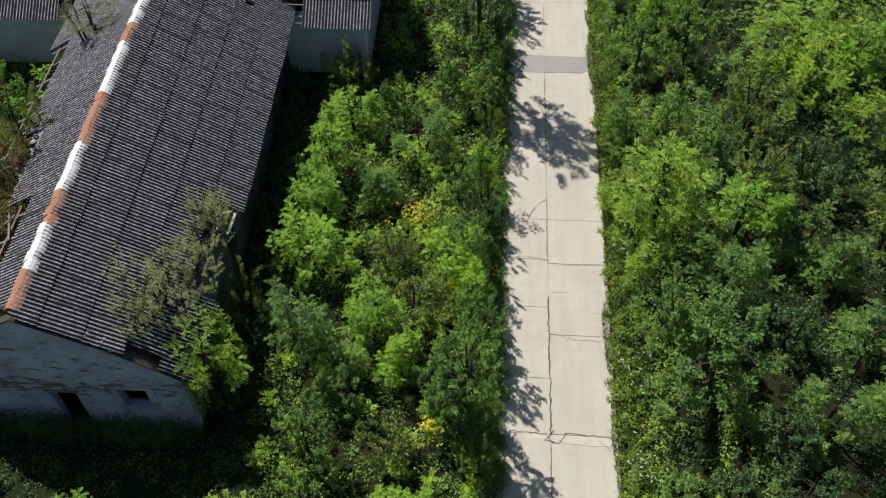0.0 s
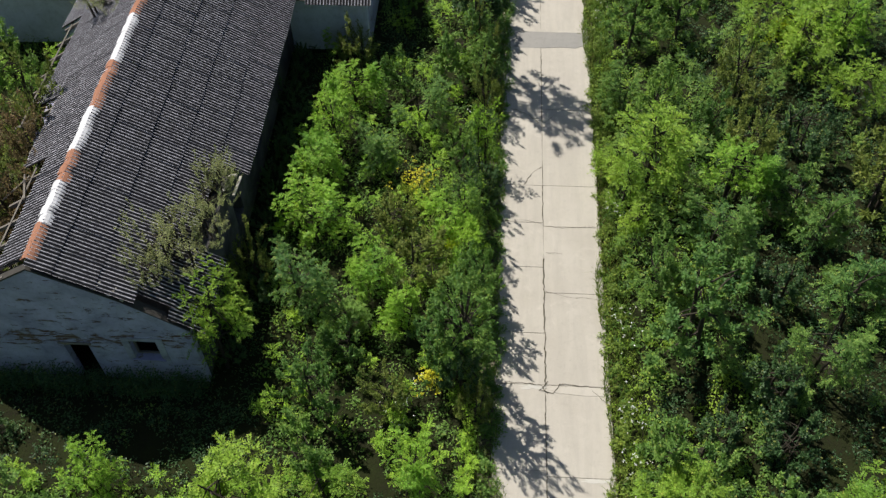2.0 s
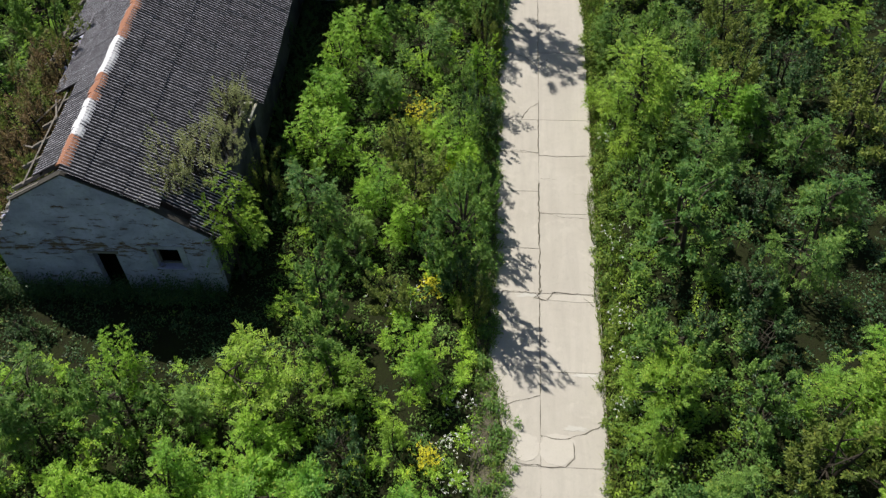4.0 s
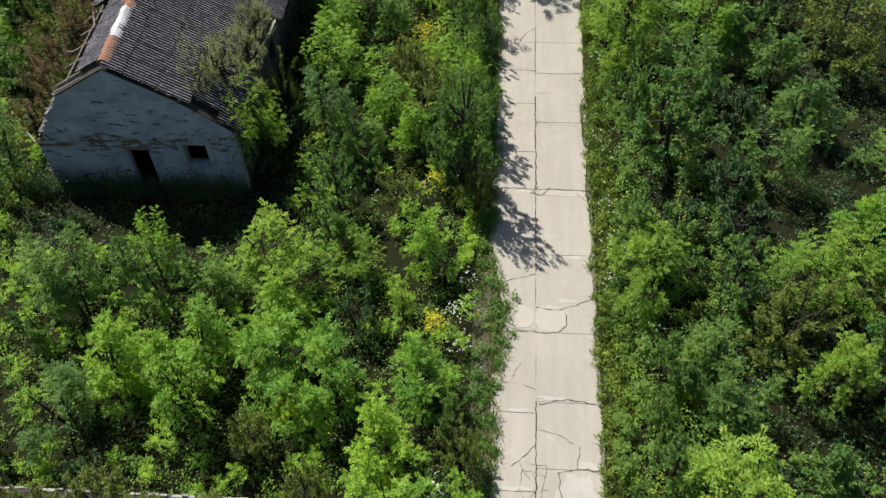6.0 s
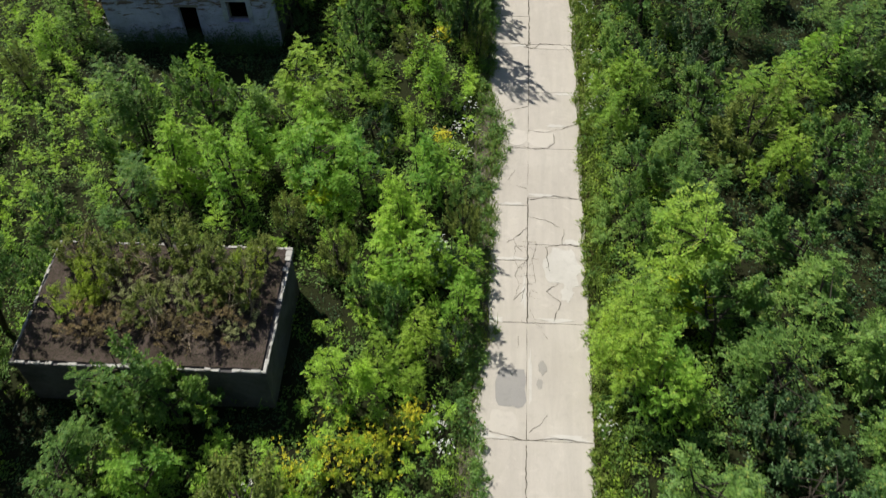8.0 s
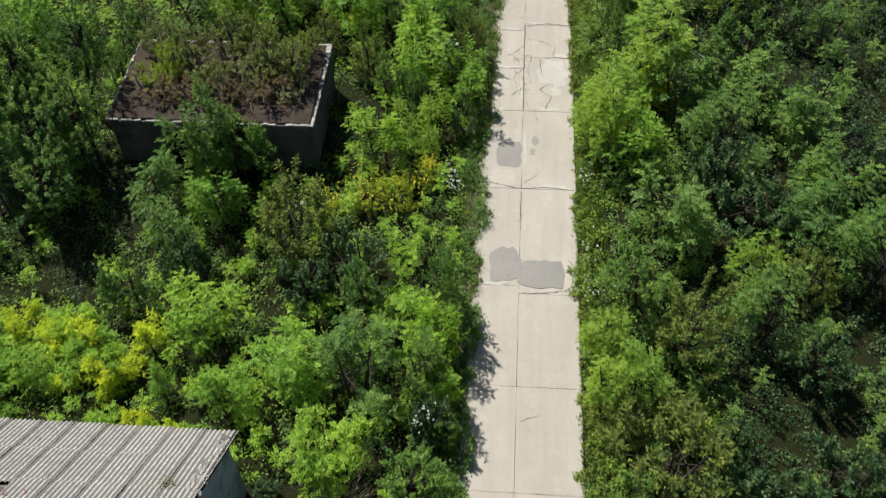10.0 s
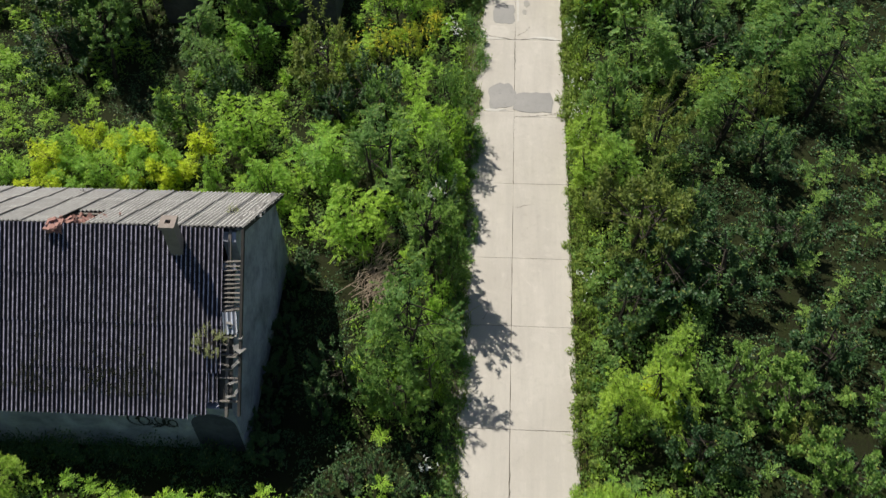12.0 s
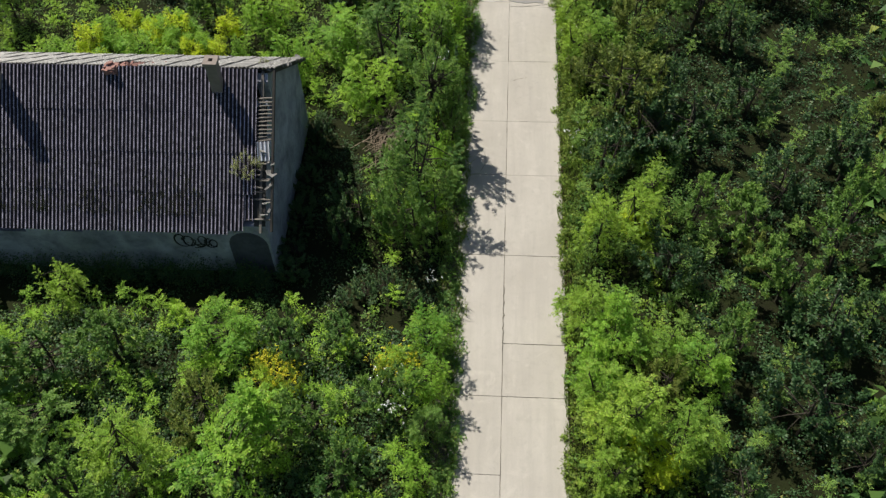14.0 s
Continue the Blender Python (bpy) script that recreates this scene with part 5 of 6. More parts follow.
for kind, rows in (("bright", BRIGHT_L + BRIGHT_L2 + BRIGHT_R), ("mid", MID_L + MID_R + MID_R2), ("light", LIGHT_L + LIGHT_R), ("lime", LIME), ("dark", DARK), ("olive", OLIVE), ("brown", BROWN)):
    for x, y, r in rows:
        if in_gap(x, y, -0.2):
            continue
        if kind == "lime" and x < -12 and y < -20:
            # a low thicket of many small saplings
            for k in range(5):
                plant(kind if k % 2 == 0 else "bright", x + _rng.uniform(-1.7, 1.7), y + _rng.uniform(-1.3, 1.3), r * _rng.uniform(0.42, 0.72), _rng, tall=_rng.uniform(0.6, 0.95))
        else:
            plant(kind, x, y, r, _rng, tall=0.62 if kind == "lime" else 0.78 if x < -3 and -45 < y < -40 else 1.0)
plant("light", -12.65, 9.3, 1.35, _rng, tall=1.65)
plant("light", -12.6, 11.0, 0.9, _rng, tall=1.6)
plant("light", -17.5, -40.75, 1.0, _rng, tall=1.12)
plant("light", 3.1, 20.3, 1.0, _rng, tall=0.8)
# tall trees left of the shed, added to cast shade over that ground
for x, y, r, tall in ((-21.4, -10.40, 1.9, 0.95), (-22.4, -13.00, 1.9, 0.95), (-21.6, -15.82, 1.7, 0.85)):
    plant("tall", x, y, r, _rng, tall=tall)
plant("olive", -12.2, 13.23, 1.0, _rng, tall=1.25)
for x, y, r, tall in ((-13.6, -14.23, 1.75, 1.25), (-14.5, -14.50, 1.5, 1.1), (-12.7, -14.40, 1.5, 1.1)):
    plant("mid", x, y, r, _rng, tall=tall)
plant("tall", -3.3, 29.7, 1.9, _rng, tall=1.6)
for x, y, r in ((-4.3, -35.31, 1.5), (-4.0, -36.93, 1.2), (-5.2, -36.39, 1.0)):
    plant("mid", x, y, r, _rng, tall=1.3)
# small dark-leaved shrubs stand in for shade on these open spots
for x, y, r in ((-3.7, -40.18, 0.6), (-4.7, -39.64, 0.7), (-5.8, -39.75, 0.7), (-6.6, -40.40, 0.6), (-20.6, 5.9, 0.6), (-21.4, 6.3, 0.6)):
    plant("dark", x, y, r, _rng, tall=0.6)
for x, y, r in ((-6.4, -35.96, 1.1), (-6.9, -37.26, 0.9)):
    plant("dark", x, y, r, _rng, tall=1.25)
plant("mid", -24.4, 8.5, 1.3, _rng, tall=1.3)
# more tall trees there, added to deepen that shade
for x, y, r, tall in ((-20.1, -13.65, 1.6, 0.8), (-23.8, -11.27, 1.9, 0.9), (-20.6, -17.98, 1.6, 0.75), (-23.4, -14.52, 1.9, 0.95)):
    plant("tall", x, y, r, _rng, tall=tall)
plant("tall", -3.6, 36.29, 1.5, _rng, tall=0.85)
plant("tall", -3.35, 9.5, 1.65, _rng, tall=1.0)
plant("tall", -3.2, -30.85, 1.5, _rng, tall=0.86)
for x, y, r in ((-6.9, -15.91, 1.0), (-5.4, -15.48, 0.9), (-8.4, -16.67, 0.8), (-4.4, -14.40, 0.7), (-9.0, -43.97, 0.9), (-4.0, -43.65, 0.9), (-8.1, -44.62, 0.8), (-5.7, 18.32, 0.9)):
    plant("gold", x, y, r, _rng)

# shrubs that grow on the roofs
for x, y, r in ((-13.3, 14.04, 1.15), (-13.6, 15.45, 1.0), (-14.5, 11.11, 1.2), (-13.7, 10.79, 1.2), (-13.2, 12.52, 1.0), (-14.1, 12.41, 1.1), (-14.6, 9.92, 0.9), (-13.2, 15.23, 0.8)):
    plant("grey", x, y, r, _rng, h1_roof(x) - 0.15, 0.95)
plant("grey", -20.6, 24.6, 1.2, _rng, h1_roof(-20.6) - 0.15, 1.1)
for kind, x, y, r, tall in (("grey", -21.0, 10.85, 1.2, 2.1), ("brown", -21.1, 13.01, 1.5, 1.7), ("grey", -21.4, 14.96, 1.5, 2.3), ("brown", -21.6, 16.48, 1.5, 1.6), ("olive", -22.0, 18.43, 1.6, 1.6), ("brown", -22.3, 11.93, 1.3, 1.3), ("brown", -23.0, 19.73, 1.4, 1.3), ("olive", -23.2, 14.96, 1.5, 1.4)):
    plant(kind, x, y, r, _rng, 0.6, tall)
for kind, x, y, r, z, tall in (("brown", -20.9, 12.75, 1.35, 2.88, 1.15), ("brown", -20.5, 14.59, 1.2, 2.88, 1.1), ("olive", -20.7, 10.91, 1.1, 2.88, 1.0), ("brown", -21.6, 11.45, 1.3, 2.88, 0.9), ("olive", -21.7, 14.27, 1.4, 2.88, 1.1), ("grey", -20.6, 9.61, 0.9, 2.88, 1.2), ("brown", -21.4, 16.43, 1.2, 2.88, 1.1)):
    plant(kind, x, y, r, _rng, z, tall)
plant("grey", -10.4, -37.20, 0.7, _rng, t_roof(-37.20) - 0.1, 0.75)
plant("grey", -10.2, -32.3, 0.3, _rng, t_roof(-32.3) - 0.05, 0.45)
for kind, x, y, r, tall in (("olive", -13.9, -8.82, 1.4, 0.85), ("olive", -12.8, -9.14, 1.2, 0.75), ("olive", -12.0, -9.79, 1.2, 0.7), ("olive", -10.9, -10.23, 1.1, 0.7), ("gold", -11.0, -9.04, 0.9, 0.9), ("grey", -13.4, -10.66, 1.2, 0.75), ("olive", -14.4, -11.31, 1.0, 0.55), ("brown", -11.6, -11.85, 1.1, 0.5), ("gold", -16.9, -9.79, 1.0, 0.95), ("gold", -17.4, -10.99, 0.9, 0.8), ("gold", -16.6, -10.88, 0.8, 0.8), ("brown", -16.6, -11.96, 0.9, 0.45), ("brown", -15.4, -12.07, 0.9, 0.4), ("olive", -17.9, -8.82, 0.9, 0.6), ("olive", -15.9, -8.82, 1.1, 0.75), ("grey", -15.3, -10.01, 1.0, 0.7), ("grey", -10.6, -11.64, 0.9, 0.6), ("olive", -12.4, -11.09, 1.0, 0.55), ("brown", -13.2, -12.07, 0.8, 0.4), ("olive", -10.4, -8.60, 0.8, 0.6), ("bare", -16.9, -8.71, 1.0, 1.1), ("bare", -13.6, -11.74, 1.0, 0.9), ("bare", -10.9, -10.99, 1.0, 0.9), ("bare", -14.7, -9.69, 0.9, 1.2), ("bare", -12.2, -12.39, 0.7, 0.6)):
    plant(kind, x, y, r, _rng, FZ + 0.05, tall)

for k in range(14):
    plant("dark", -12.45 + _rng.uniform(-0.2, 0.3), 9.6 + k * 1.4, _rng.uniform(0.5, 0.8), _rng, tall=0.75)
for y in (-38.99, -37.69, -36.17, -34.98, -33.57, -32.27, -31.08, -29.89):
    plant("dark", -8.85 + _rng.uniform(-0.25, 0.25), y, _rng.uniform(0.55, 0.85), _rng, tall=0.6)

# taller saplings along the road edge
for k, y in enumerate((25.80, 18.21, 16.05, 14.10, 12.47, 8.57, -21.65, -23.60, -25.55, -27.29, -30.97, -35.74, -37.47)):
    plant(("mid", "dark", "mid", "bright")[k % 4], -3.25 + 0.25 * math.sin(k * 2.1), y, 0.95 + 0.15 * math.cos(k * 1.3), _rng, tall=1.4 if y > -26 else 0.9)
for x, y, r in ((3.05, -41.16, 1.3), (3.15, -25.77, 1.2), (3.2, -23.39, 1.2), (3.4, -10.82, 1.2), (3.6, 18.65, 1.2), (3.6, -45.06, 1.2)):
    plant("light", x, y, r, _rng, tall=0.95)

y = 38.0
while y > -50.9:
    y -= _rng.uniform(1.5, 2.5)
    if -2.2 < y < 5.4 or -20.0 < y < -11.9 or -40.7 < y < -38.1:
        continue
    plant(_rng.choice(("mid", "mid", "dark", "bright", "olive")), -2.85 + _rng.uniform(-0.15, 0.15), y, _rng.uniform(0.65, 0.95), _rng, tall=_rng.uniform(0.75, 1.25) * (1.15 if -38 < y < -20.6 or y > 5 else 0.9))

# the rest of the scrub, where nothing stands yet
tries = 0
while len(taken) < 400 and tries < 9000:
    tries += 1
    x, y = _rng.uniform(-32, 21), _rng.uniform(-53, 39)
    r = _rng.uniform(0.9, 1.6)
    if x < -31 + 0.45 * max(0, -19.5 - y) or x > 21 - 0.25 * max(0, -19.5 - y):
        continue
    if ROAD_L - 2.2 < x < ROAD_R + 2.2:
        r *= 0.75
    if not free(x, y, 0.75) or (ROAD_L - 1.25 < x < ROAD_R + 1.25):
        continue
    if H1X0 - 1.2 < x < H1X1 + 1.5 and 3.4 < y < 9.3 or TX0 < x < -3 and -42.3 < y < -37.9 or FX0 < x < FX1 + 0.6 and -14.7 < y < FY0:
        continue
    if -12.6 < x < -10.4 and 9.8 < y < 29.3 or -9.6 < x < -6.6 and -40.6 < y < -29.3 or -9.6 < x < -5.8 and -41.2 < y < -35.2 or -13.5 < x < -9.8 and 5.0 < y < 9.8:
        continue
    if in_gap(x, y, r * 0.6):
        continue
    if -20.5 < x < -15.8 and -18.0 < y < -12.5 or (x + 5.6) ** 2 + (y + 30.8) ** 2 < 2.6:
        continue
    if any((x - a) ** 2 + (y - b) ** 2 < (0.62 * (r + c)) ** 2 for a, b, c in taken):
        continue
    # left of the shed, dark-leaved shrubs stand in for the shade
    if (x > 7.5 and y < -21.7) or (x < -15.8 and -21.7 < y < -11.9):
        kind = _rng.choice(("dark", "dark", "mid", "mid", "olive")) if x > 0 else "dark"
    elif x > 0:
        kind = _rng.choice(("mid", "mid", "mid", "light", "dark", "bright", "olive", "dark" if x > 9 else "light"))
        if -24 < y < -15 and kind == "light":
            kind = "mid"
    else:
        kind = _rng.choice(("bright", "bright", "bright", "mid", "mid", "mid", "olive", "dark"))
        if -23 < y < -14 and kind == "bright":
            kind = "mid" if y > -18.5 else "dark"
    if x < -12.5 and -27.5 < y < -22.0:
        kind = _rng.choice(("lime", "bright", "light"))
    plant(kind, x, y, r * (0.75 if kind == "lime" else 1), _rng, tall=0.7 if kind == "lime" else 1.0)


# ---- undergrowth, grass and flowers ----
# plots by the houses where dark soil and dark leaves stand in for shade
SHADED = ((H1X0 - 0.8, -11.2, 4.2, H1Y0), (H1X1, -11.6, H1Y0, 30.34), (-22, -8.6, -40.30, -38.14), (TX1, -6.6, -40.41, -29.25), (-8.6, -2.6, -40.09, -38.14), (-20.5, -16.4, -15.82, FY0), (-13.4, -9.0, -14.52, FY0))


def undergrowth(name, seed, n, region, material, label, length, width, per, tall, shaded=False):
    """Low weeds and brambles: many small clumps of leaves over a stretch of ground."""
    rng = np.random.default_rng(seed)
    x0, x1, y0, y1 = region
    x, y = rng.uniform(x0, x1, n * 2), rng.uniform(y0, y1, n * 2)
    inside = np.zeros(n * 2, bool)
    past = np.maximum(0, -19.5 - y)
    keep = (x > -31.5 + 0.45 * past) & (x < 21 - 0.25 * past) & free(x, y, -0.12) & ((x + 5.6) ** 2 + (y + 30.8) ** 2 > 1.4)
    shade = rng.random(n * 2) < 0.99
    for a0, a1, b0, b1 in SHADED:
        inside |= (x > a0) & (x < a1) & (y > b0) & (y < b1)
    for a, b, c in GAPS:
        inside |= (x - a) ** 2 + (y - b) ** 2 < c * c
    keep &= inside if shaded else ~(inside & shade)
    x, y = x[keep][:n], y[keep][:n]
    n = len(x)
    road_side = np.clip(np.minimum(np.abs(x - ROAD_L), np.abs(x - ROAD_R)) / 1.6, 0.25, 1)
    h = (0.25 + tall * field(seed + 1, 1.7)(x, y) ** 1.5 * (0.5 + field(seed + 2, 5.0)(x, y))) * road_side
    for x0, x1, y0, y1 in ((H1X0 - 0.5, -10.4, 4.88, H1Y0), (H1X1, -11.3, H1Y0, 30.34), (TX0, -8.6, -40.63, -38.14), (TX1, -7.0, -40.63, -29.25), (FX0, FX1 + 1, -15.06, FY0), (FX1, -8.3, FY0, FY1)):
        h = np.where((x > x0) & (x < x1) & (y > y0) & (y < y1), 0.12 + 0.25 * rng.random(n), h)
    r = rng.uniform(0.2, 0.45, n)
    d = rng.normal(0, 1, (n, per, 3))
    d[..., 2] = np.abs(d[..., 2])
    d /= np.linalg.norm(d, axis=2, keepdims=True)
    q = rng.uniform(0.5, 1.1, (n, per, 1))
    at = np.stack([x, y, np.zeros(n)], -1)[:, None, :] + d * q * np.stack([r, r, h], -1)[:, None, :]
    out = d * 0.4 + (0, 0, 0.8)
    v, f = leaves(rng, at.reshape(-1, 3), out.reshape(-1, 3), length, width, 0.45)
    v[:, 2] = np.maximum(v[:, 2], 0.0)
    tagged(part(name, mesh_from(name, v, f), material), label, "undergrowth", kind="stuff")


undergrowth("undergrowth", 901, 7600, (-33, ROAD_L, -54, 40), L_MID, "low tangled green weeds and brambles", 0.13, 0.075, 22, 0.7)
undergrowth("undergrowth", 905, 900, (-33, ROAD_L, -54, 40), L_BRIGHT, "bright green nettles", 0.13, 0.07, 34, 0.8)
undergrowth("undergrowth", 909, 1800, (ROAD_R, 8.5, -54, 40), L_MID, "low tangled green weeds and brambles", 0.14, 0.08, 46, 1.3)
undergrowth("undergrowth", 913, 850, (ROAD_R, 7.5, -54, 40), L_LIGHT, "yellow-green weeds and saplings", 0.13, 0.075, 44, 1.0)
undergrowth("undergrowth", 917, 5000, (7.5, 21, -54, 40), L_DARK, "dark green brambles under the trees", 0.14, 0.085, 22, 0.8)
undergrowth("undergrowth", 921, 900, (-23, ROAD_L - 0.6, -49, -41.3), L_DARK, "dense dark green weeds between the saplings", 0.13, 0.075, 30, 0.9)
# dark leaf colour stands in for shade in these plots and gaps
undergrowth("shade_weeds", 951, 10500, (-25, 18, -49, 31), L_DARK, "low weeds with dark leaves standing in for shade by houses and in gaps", 0.12, 0.06, 22, 0.35, True)


def seedlings(name, seed, n, region, material, label, tall):
    """Knee- to waist-high seedlings with feathered leaves in two tiers on thin stems."""
    rng = np.random.default_rng(seed)
    x0, x1, y0, y1 = region
    x, y = rng.uniform(x0, x1, n), rng.uniform(y0, y1, n)
    past = np.maximum(0, -19.5 - y)
    keep = (x > -31.5 + 0.45 * past) & (x < 21 - 0.25 * past) & free(x, y, 0.3) & ((x + 5.6) ** 2 + (y + 30.8) ** 2 > 2.0)
    for a0, a1, b0, b1 in SHADED:
        keep &= ~((x > a0) & (x < a1) & (y > b0) & (y < b1))
    for a, b, c in GAPS:
        keep &= (x - a) ** 2 + (y - b) ** 2 > c * c
    x, y = x[keep], y[keep]
    n = len(x)
    h = tall * rng.uniform(0.55, 1.25, n) * (0.6 + 0.6 * field(seed + 1, 2.5)(x, y))
    lean = rng.normal(0, 0.1, (n, 2))
    foot = np.concatenate([np.stack([x + lean[:, 0] * f, y + lean[:, 1] * f, h * f], -1) for f in (1.0, 0.62)])
    axis = unit(np.concatenate([np.stack([lean[:, 0], lean[:, 1], np.ones(n)], -1)] * 2) + rng.normal(0, 0.12, (2 * n, 3)))
    v, f = pinnate(rng, foot, axis, 7, 0.33, 5, 0.115, 0.06)
    base = np.stack([x, y, np.full(n, -0.1)], -1)
    tip = foot[:n] + (0, 0, 0.3)
    side = np.stack([np.full(n, 0.012), np.zeros(n), np.zeros(n)], -1)
    stem = np.stack([base - side, base + side, tip], 1).reshape(-1, 3)
    f = np.concatenate([f, np.arange(3 * n).reshape(-1, 3) + len(v)])
    tagged(part(name, mesh_from(name, np.concatenate([v, stem]), f), material), label, "seedlings", kind="stuff")


seedlings("seedlings", 985, 2300, (-33, ROAD_L - 0.5, -54, 40), L_BRIGHT, "bright green seedlings between the shrubs", 0.95)
seedlings("seedlings", 987, 900, (ROAD_R + 0.6, 21, -54, 40), L_MID, "mid-green seedlings between the trees", 1.0)


def wall_weeds(name, seed, n, x0, x1, y, low, tall, material, label):
    """A ragged fringe of weeds against the foot of a wall."""
    rng = np.random.default_rng(seed)
    x = rng.uniform(x0, x1, n)
    h = low + tall * field(seed, 0.8)(x, x * 0) ** 1.6
    d = rng.normal(0, 1, (n, 26, 3))
    d[..., 2] = np.abs(d[..., 2])
    d /= np.linalg.norm(d, axis=2, keepdims=True)
    r = rng.uniform(0.14, 0.28, n)
    yy = y - rng.uniform(0.15, 0.9, n)
    at = np.stack([x, yy, np.zeros(n)], -1)[:, None, :] + d * rng.uniform(0.3, 1.0, (n, 26, 1)) * np.stack([r, r, h], -1)[:, None, :]
    v, f = leaves(rng, at.reshape(-1, 3), (d * 0.5 + (0, 0, 0.6)).reshape(-1, 3), 0.1, 0.05, 0.5)
    v[:, 2] = np.maximum(v[:, 2], 0.0)
    tagged(part(name, mesh_from(name, v, f), material), label, "weeds", kind="stuff")


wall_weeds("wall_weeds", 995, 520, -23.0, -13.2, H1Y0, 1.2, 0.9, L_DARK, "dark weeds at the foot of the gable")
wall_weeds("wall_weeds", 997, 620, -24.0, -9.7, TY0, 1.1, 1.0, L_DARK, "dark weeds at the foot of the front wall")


def far_scrub(seed, n, per):
    """The scrub goes on all round, coarser with distance."""
    rng = np.random.default_rng(seed)
    x, y = rng.uniform(-85, 75, n), rng.uniform(-95, 85, n)
    past = np.maximum(0, -19.5 - y)
    inner = (x > -30.5 + 0.45 * past) & (x < 20 - 0.25 * past) & (y > -53) & (y < 39)
    keep = ~inner & free(x, y, 0.6)
    x, y = x[keep], y[keep]
    n = len(x)
    r, h = rng.uniform(0.9, 1.7, n), rng.uniform(1.2, 3.4, n)
    d = rng.normal(0, 1, (n, per, 3))
    d[..., 2] = np.abs(d[..., 2])
    d /= np.linalg.norm(d, axis=2, keepdims=True)
    at = np.stack([x, y, np.zeros(n)], -1)[:, None, :] + d * rng.uniform(0.5, 1.05, (n, per, 1)) * np.stack([r, r, h], -1)[:, None, :]
    v, f = leaves(rng, at.reshape(-1, 3), (d * 0.5 + (0, 0, 0.7)).reshape(-1, 3), 0.8, 0.58, 0.5)
    v[:, 2] = np.maximum(v[:, 2], 0.0)
    tagged(part("far_scrub", mesh_from("far_scrub", v, f), L_MID), "dense green scrub round the settlement", "scrub", kind="stuff")


far_scrub(981, 6500, 20)


def cover(y):
    """How far weeds have grown in over the left edge of the slabs."""
    y = np.asarray(y, float)
    out = np.full(y.shape, 0.12)
    for a, b, c in ((-11.05, 4.98, 0.72), (-20.80, -17.77, 0.6), (-17.77, -13.43, 0.35), (8.67, 17.33, 0.2), (-49.84, -39.00, 0.25)):
        out = np.maximum(out, c * np.clip((y - a) / 0.8, 0, 1) * np.clip((b - y) / 0.8, 0, 1))
    return out * (0.55 + 0.8 * field(77, 1.7)(y * 0, y))


def edge_litter():
    """Soil and leaf litter that has washed over the slabs' edge."""
    ys = np.arange(-54, 40.01, 0.22)
    rng = np.random.default_rng(78)
    x1 = ROAD_L + cover(ys) * 0.8 + rng.normal(0, 0.04, len(ys))
    n = len(ys)
    v = np.concatenate([np.stack([np.full(n, ROAD_L - 0.5), ys, np.full(n, -0.05)], -1), np.stack([np.full(n, ROAD_L + 0.02), ys, np.full(n, 0.03)], -1), np.stack([x1 - 0.08, ys, 0.028 + 0.02 * rng.random(n)], -1), np.stack([x1, ys, np.full(n, 0.004)], -1)])
    k = np.arange(n - 1)
    f = np.concatenate([np.stack([k + r * n, k + r * n + n, k + r * n + n + 1, k + r * n + 1], -1) for r in range(3)])
    tagged(part("edge_litter", mesh_from("edge_litter", v, f, True), M_LITTER), "soil and leaf litter washed over the slab edge", "soil", kind="stuff")


edge_litter()


def edge_weeds(name, seed, n, x_edge, side, material, label, tall, per=44):
    """Rank weeds along the edge of the road that lean over it, in uneven tufts."""
    rng = np.random.default_rng(seed)
    y = rng.uniform(-54, 40, n)
    rank = field(seed + 1, 1.3)(y * 0, y) * (0.35 + 0.9 * field(seed + 2, 5.5)(y * 0, y))
    h = 0.2 + tall * rank * rng.uniform(0.6, 1.15, n)
    x = x_edge + side * (rng.uniform(0.0, 0.75, n) - (0.55 if side < 0 else 0.45) * rank)
    if side < 0:
        x = x + cover(y) * rng.random(n) ** 0.7
    h = np.where(side * (x - x_edge) < 0.12, 0.1 + 0.5 * rank, h)
    r = rng.uniform(0.14, 0.28, n)
    d = rng.normal(0, 1, (n, per, 3))
    d[..., 2] = np.abs(d[..., 2])
    d /= np.linalg.norm(d, axis=2, keepdims=True)
    at = np.stack([x, y, np.zeros(n)], -1)[:, None, :] + d * rng.uniform(0.3, 1.1, (n, per, 1)) * np.stack([r, r, h], -1)[:, None, :]
    v, f = leaves(rng, at.reshape(-1, 3), (d * 0.4 + (0, 0, 0.8)).reshape(-1, 3), 0.13, 0.06, 0.45)
    v[:, 2] = np.maximum(v[:, 2], 0.02)
    tagged(part(name, mesh_from(name, v, f), material), label, "weeds", kind="stuff")


edge_weeds("edge_weeds", 961, 900, ROAD_L, -1, L_MID, "rank weeds leaning over the road edge", 1.5, 44)
edge_weeds("edge_weeds", 965, 400, ROAD_R, 1, L_GRASS, "rank weeds leaning over the road edge", 1.2)


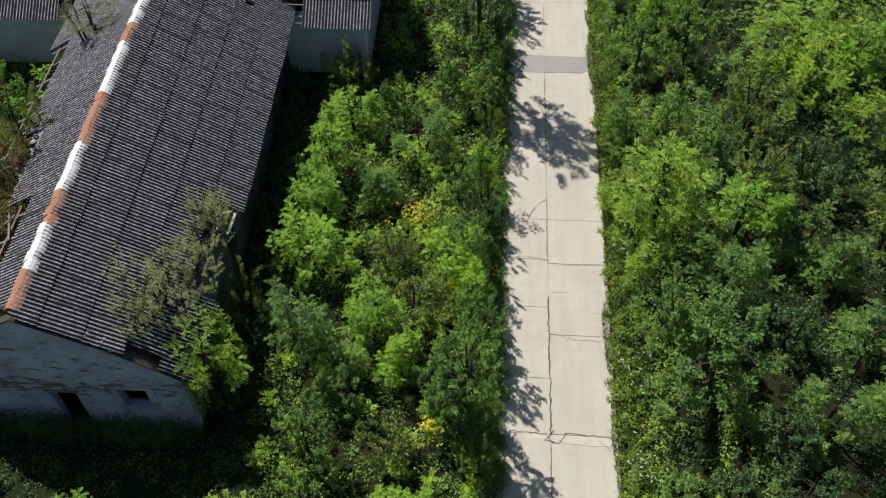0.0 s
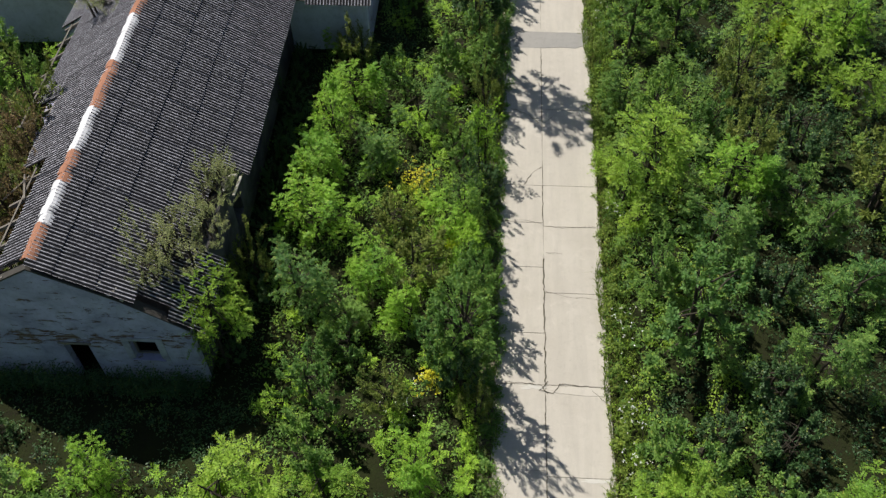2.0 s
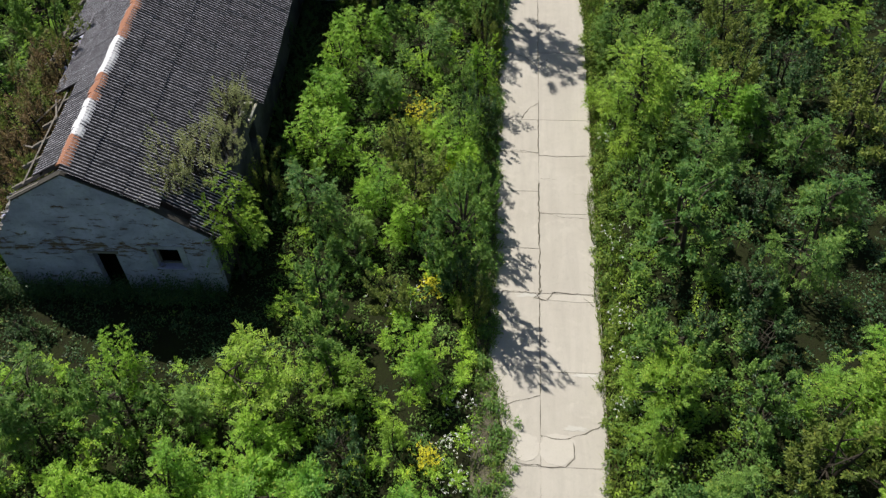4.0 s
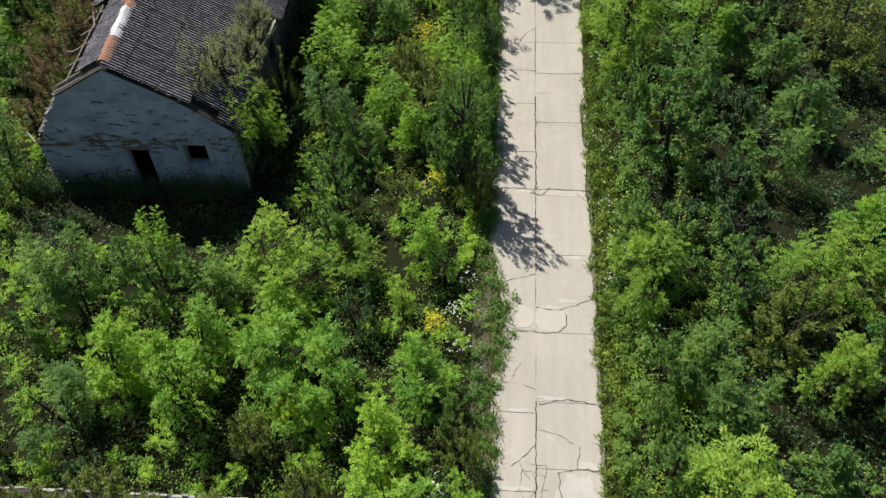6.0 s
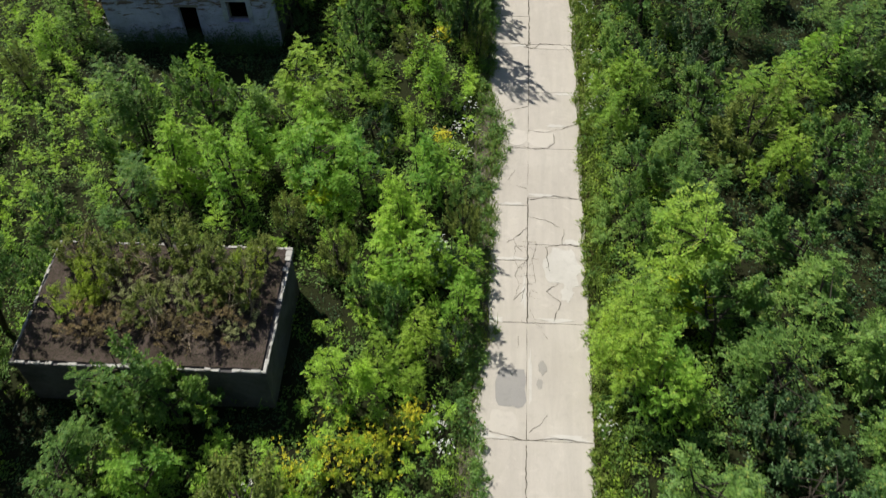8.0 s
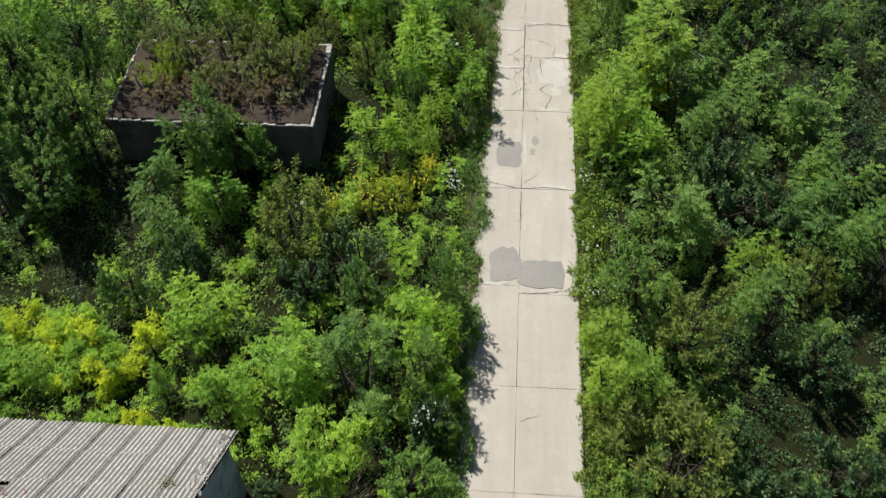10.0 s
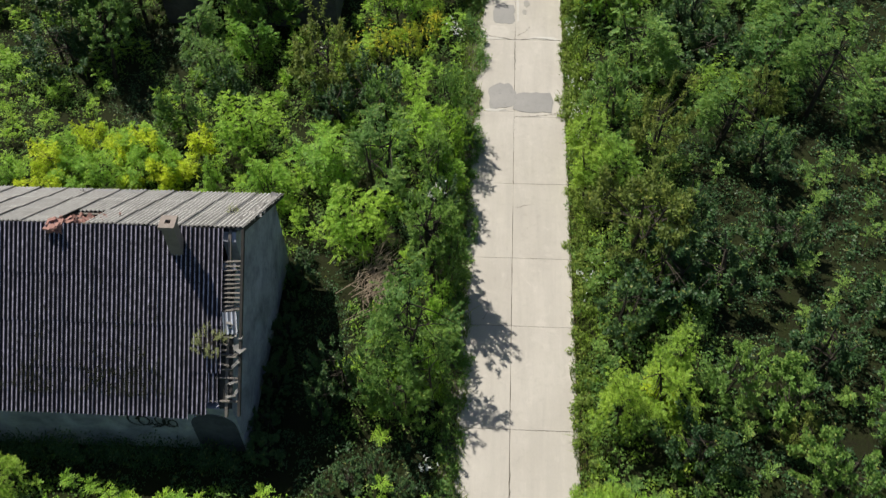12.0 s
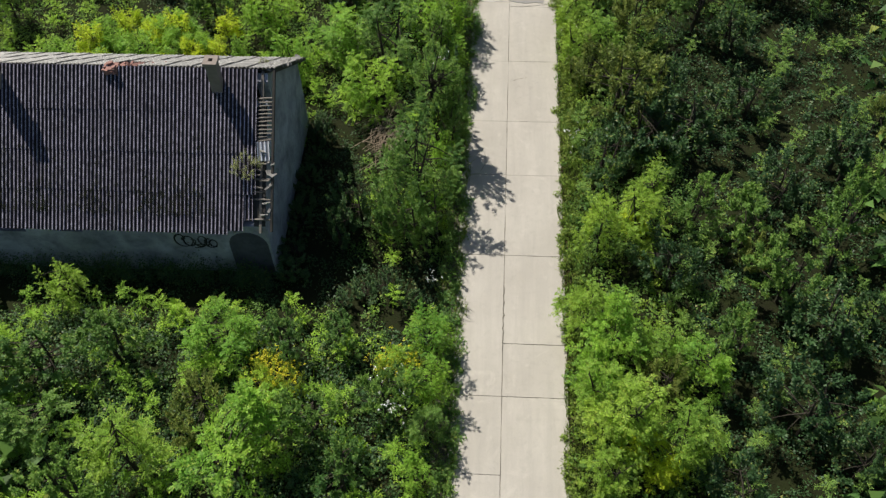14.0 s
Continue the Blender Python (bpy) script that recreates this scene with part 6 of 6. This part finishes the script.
def grass_strip(name, seed, n, x_edge, side, wide, tall, over, label, material=None):
    """Blades of grass that hang over the edge of the road."""
    rng = np.random.default_rng(seed)
    y = rng.uniform(-54, 40, n)
    lap = over * field(seed + 1, 1.1)(y * 0, y) * (field(seed + 2, 6.0)(y * 0, y))
    x = x_edge + side * (rng.random(n) ** 1.4 * wide - lap - 0.02)
    if side < 0:
        x = x + cover(y) * rng.random(n)
    at = np.stack([x, y, np.full(n, -0.02)], -1)
    l = tall * rng.uniform(0.4, 1.2, n) * np.clip(np.abs(x - x_edge) / 0.4 + 0.35, 0.35, 1)
    lean = rng.normal(0, 0.45, (n, 2))
    tip = at + np.stack([lean[:, 0] * l, lean[:, 1] * l, l], -1)
    mid = at + np.stack([lean[:, 0] * l * 0.3, lean[:, 1] * l * 0.3, l * 0.6], -1)
    a = rng.uniform(0, np.pi, n)
    s = np.stack([np.cos(a), np.sin(a), np.zeros(n)], -1) * rng.uniform(0.008, 0.02, n)[:, None]
    v = np.stack([at - s, at + s, mid + s * 0.8, tip, mid - s * 0.8], 1).reshape(-1, 3)
    k = np.arange(n)[:, None] * 5
    f = np.concatenate([k + (0, 1, 2), k + (0, 2, 4), k + (4, 2, 3)], 1).reshape(-1, 3)
    tagged(part(name, mesh_from(name, v, f), material or L_GRASS), label, "grass", kind="stuff")


grass_strip("verge_grass", 921, 24000, ROAD_R, 1, 1.35, 0.5, 0.38, "rough green grass along the road edge")
grass_strip("dry_verge_grass", 971, 9000, ROAD_R, 1, 0.32, 0.2, 0.12, "dry brown grass at the edge of the slabs", L_DRY)
grass_strip("verge_grass", 925, 17000, ROAD_L, -1, 1.0, 0.4, 0.6, "rough green grass along the road edge")


def blossoms(name, seed, spots, per, material, size, label):
    """Small flower heads in loose drifts (x, y, radius, height)."""
    rng = np.random.default_rng(seed)
    pts = []
    for x, y, r, h in spots:
        c = np.stack([rng.normal(x, r * 0.5, per), rng.normal(y, r * 0.5, per), h + rng.normal(0, 0.15, per)], -1)
        pts.append(c)
    c = np.concatenate(pts)
    c = c[free(c[:, 0], c[:, 1], -0.1)]
    at = np.repeat(c, 6, 0) + rng.normal(0, size * 0.45, (len(c) * 6, 3)) * (1, 1, 0.35)
    out = np.tile((0.0, 0.0, 1.0), (len(at), 1))
    v, f = leaves(rng, at, out, size, size * 0.8, 0.35)
    tagged(part(name, mesh_from(name, v, f), material), label, "flowers", kind="stuff")


blossoms("white_flowers", 931, [(3.2, 11.72, 1.2, 0.6), (3.2, 7.82, 0.9, 0.6), (3.1, 5.76, 0.8, 0.6), (3.0, 3.70, 0.7, 0.5), (3.0, 32.30, 1.2, 0.5), (3.2, 18.22, 0.8, 0.5), (-3.2, 1.53, 0.9, 0.8), (-2.9, 3.27, 0.7, 0.7), (-5.8, 7.71, 1.2, 0.9), (-2.9, 24.18, 0.8, 0.5), (3.0, -13.63, 0.6, 0.5), (3.0, -18.08, 1.1, 0.5), (3.1, -20.35, 0.8, 0.5), (-3.0, 0.02, 0.5, 0.7), (3.1, -30.54, 1.0, 0.5), (3.0, -22.41, 0.6, 0.5)], 26, L_WHITE, 0.045, "scattered small white wildflowers")
blossoms("white_flowers", 935, [(-3.4, 1.43, 0.35, 1.0), (-3.4, -6.81, 0.55, 2.2), (-3.0, -15.37, 0.5, 1.3), (-3.3, -27.50, 0.5, 2.3), (-2.9, -39.53, 0.3, 1.1), (-3.9, -46.03, 0.6, 2.4), (-4.2, -45.05, 0.5, 2.4), (-9.6, -17.53, 0.5, 1.8), (-3.4, -14.28, 0.4, 0.9), (-2.6, -7.03, 0.3, 0.5)], 15, L_WHITE, 0.055, "white umbel heads above the weeds")
blossoms("goldenrod", 941, [(-5.7, 18.54, 0.9, 1.6), (-4.1, 0.78, 0.5, 1.0), (-4.5, 8.47, 0.5, 1.1), (-6.9, -15.69, 1.4, 1.0), (-5.2, -15.04, 1.2, 1.1), (-8.6, -16.34, 1.0, 0.9), (-9.0, -43.64, 0.8, 1.0), (-4.0, -43.43, 1.0, 1.0), (-8.2, -44.19, 0.7, 1.0), (-4.2, -13.85, 0.5, 1.0)], 110, L_YELLOW, 0.06, "yellow goldenrod blooming among the weeds")


def brush_pile(x, y, rng):
    pile = thing("brush_pile", (x, y, 0), "heap of dry pale brown cut branches", "branches")
    for k in range(190):
        bm = bmesh.new()
        a = rng.gauss(1.1, 0.55)
        p = Vector((rng.gauss(0, 0.4), rng.gauss(0, 0.75), rng.uniform(0.1, 0.75)))
        d = Vector((math.cos(a), math.sin(a), rng.uniform(-0.15, 0.2))) * rng.uniform(0.5, 1.7)
        w = rng.uniform(0.5, 1.5)
        add_tube(bm, [p - d * 0.5, p + Vector((rng.uniform(-0.1, 0.1), rng.uniform(-0.1, 0.1), 0.05)), p + d * 0.5], [0.012 * w, 0.009 * w, 0.004 * w], 4)
        part("branch", bm, M_DEAD, pile)


brush_pile(-5.6, -30.8, random.Random(95))
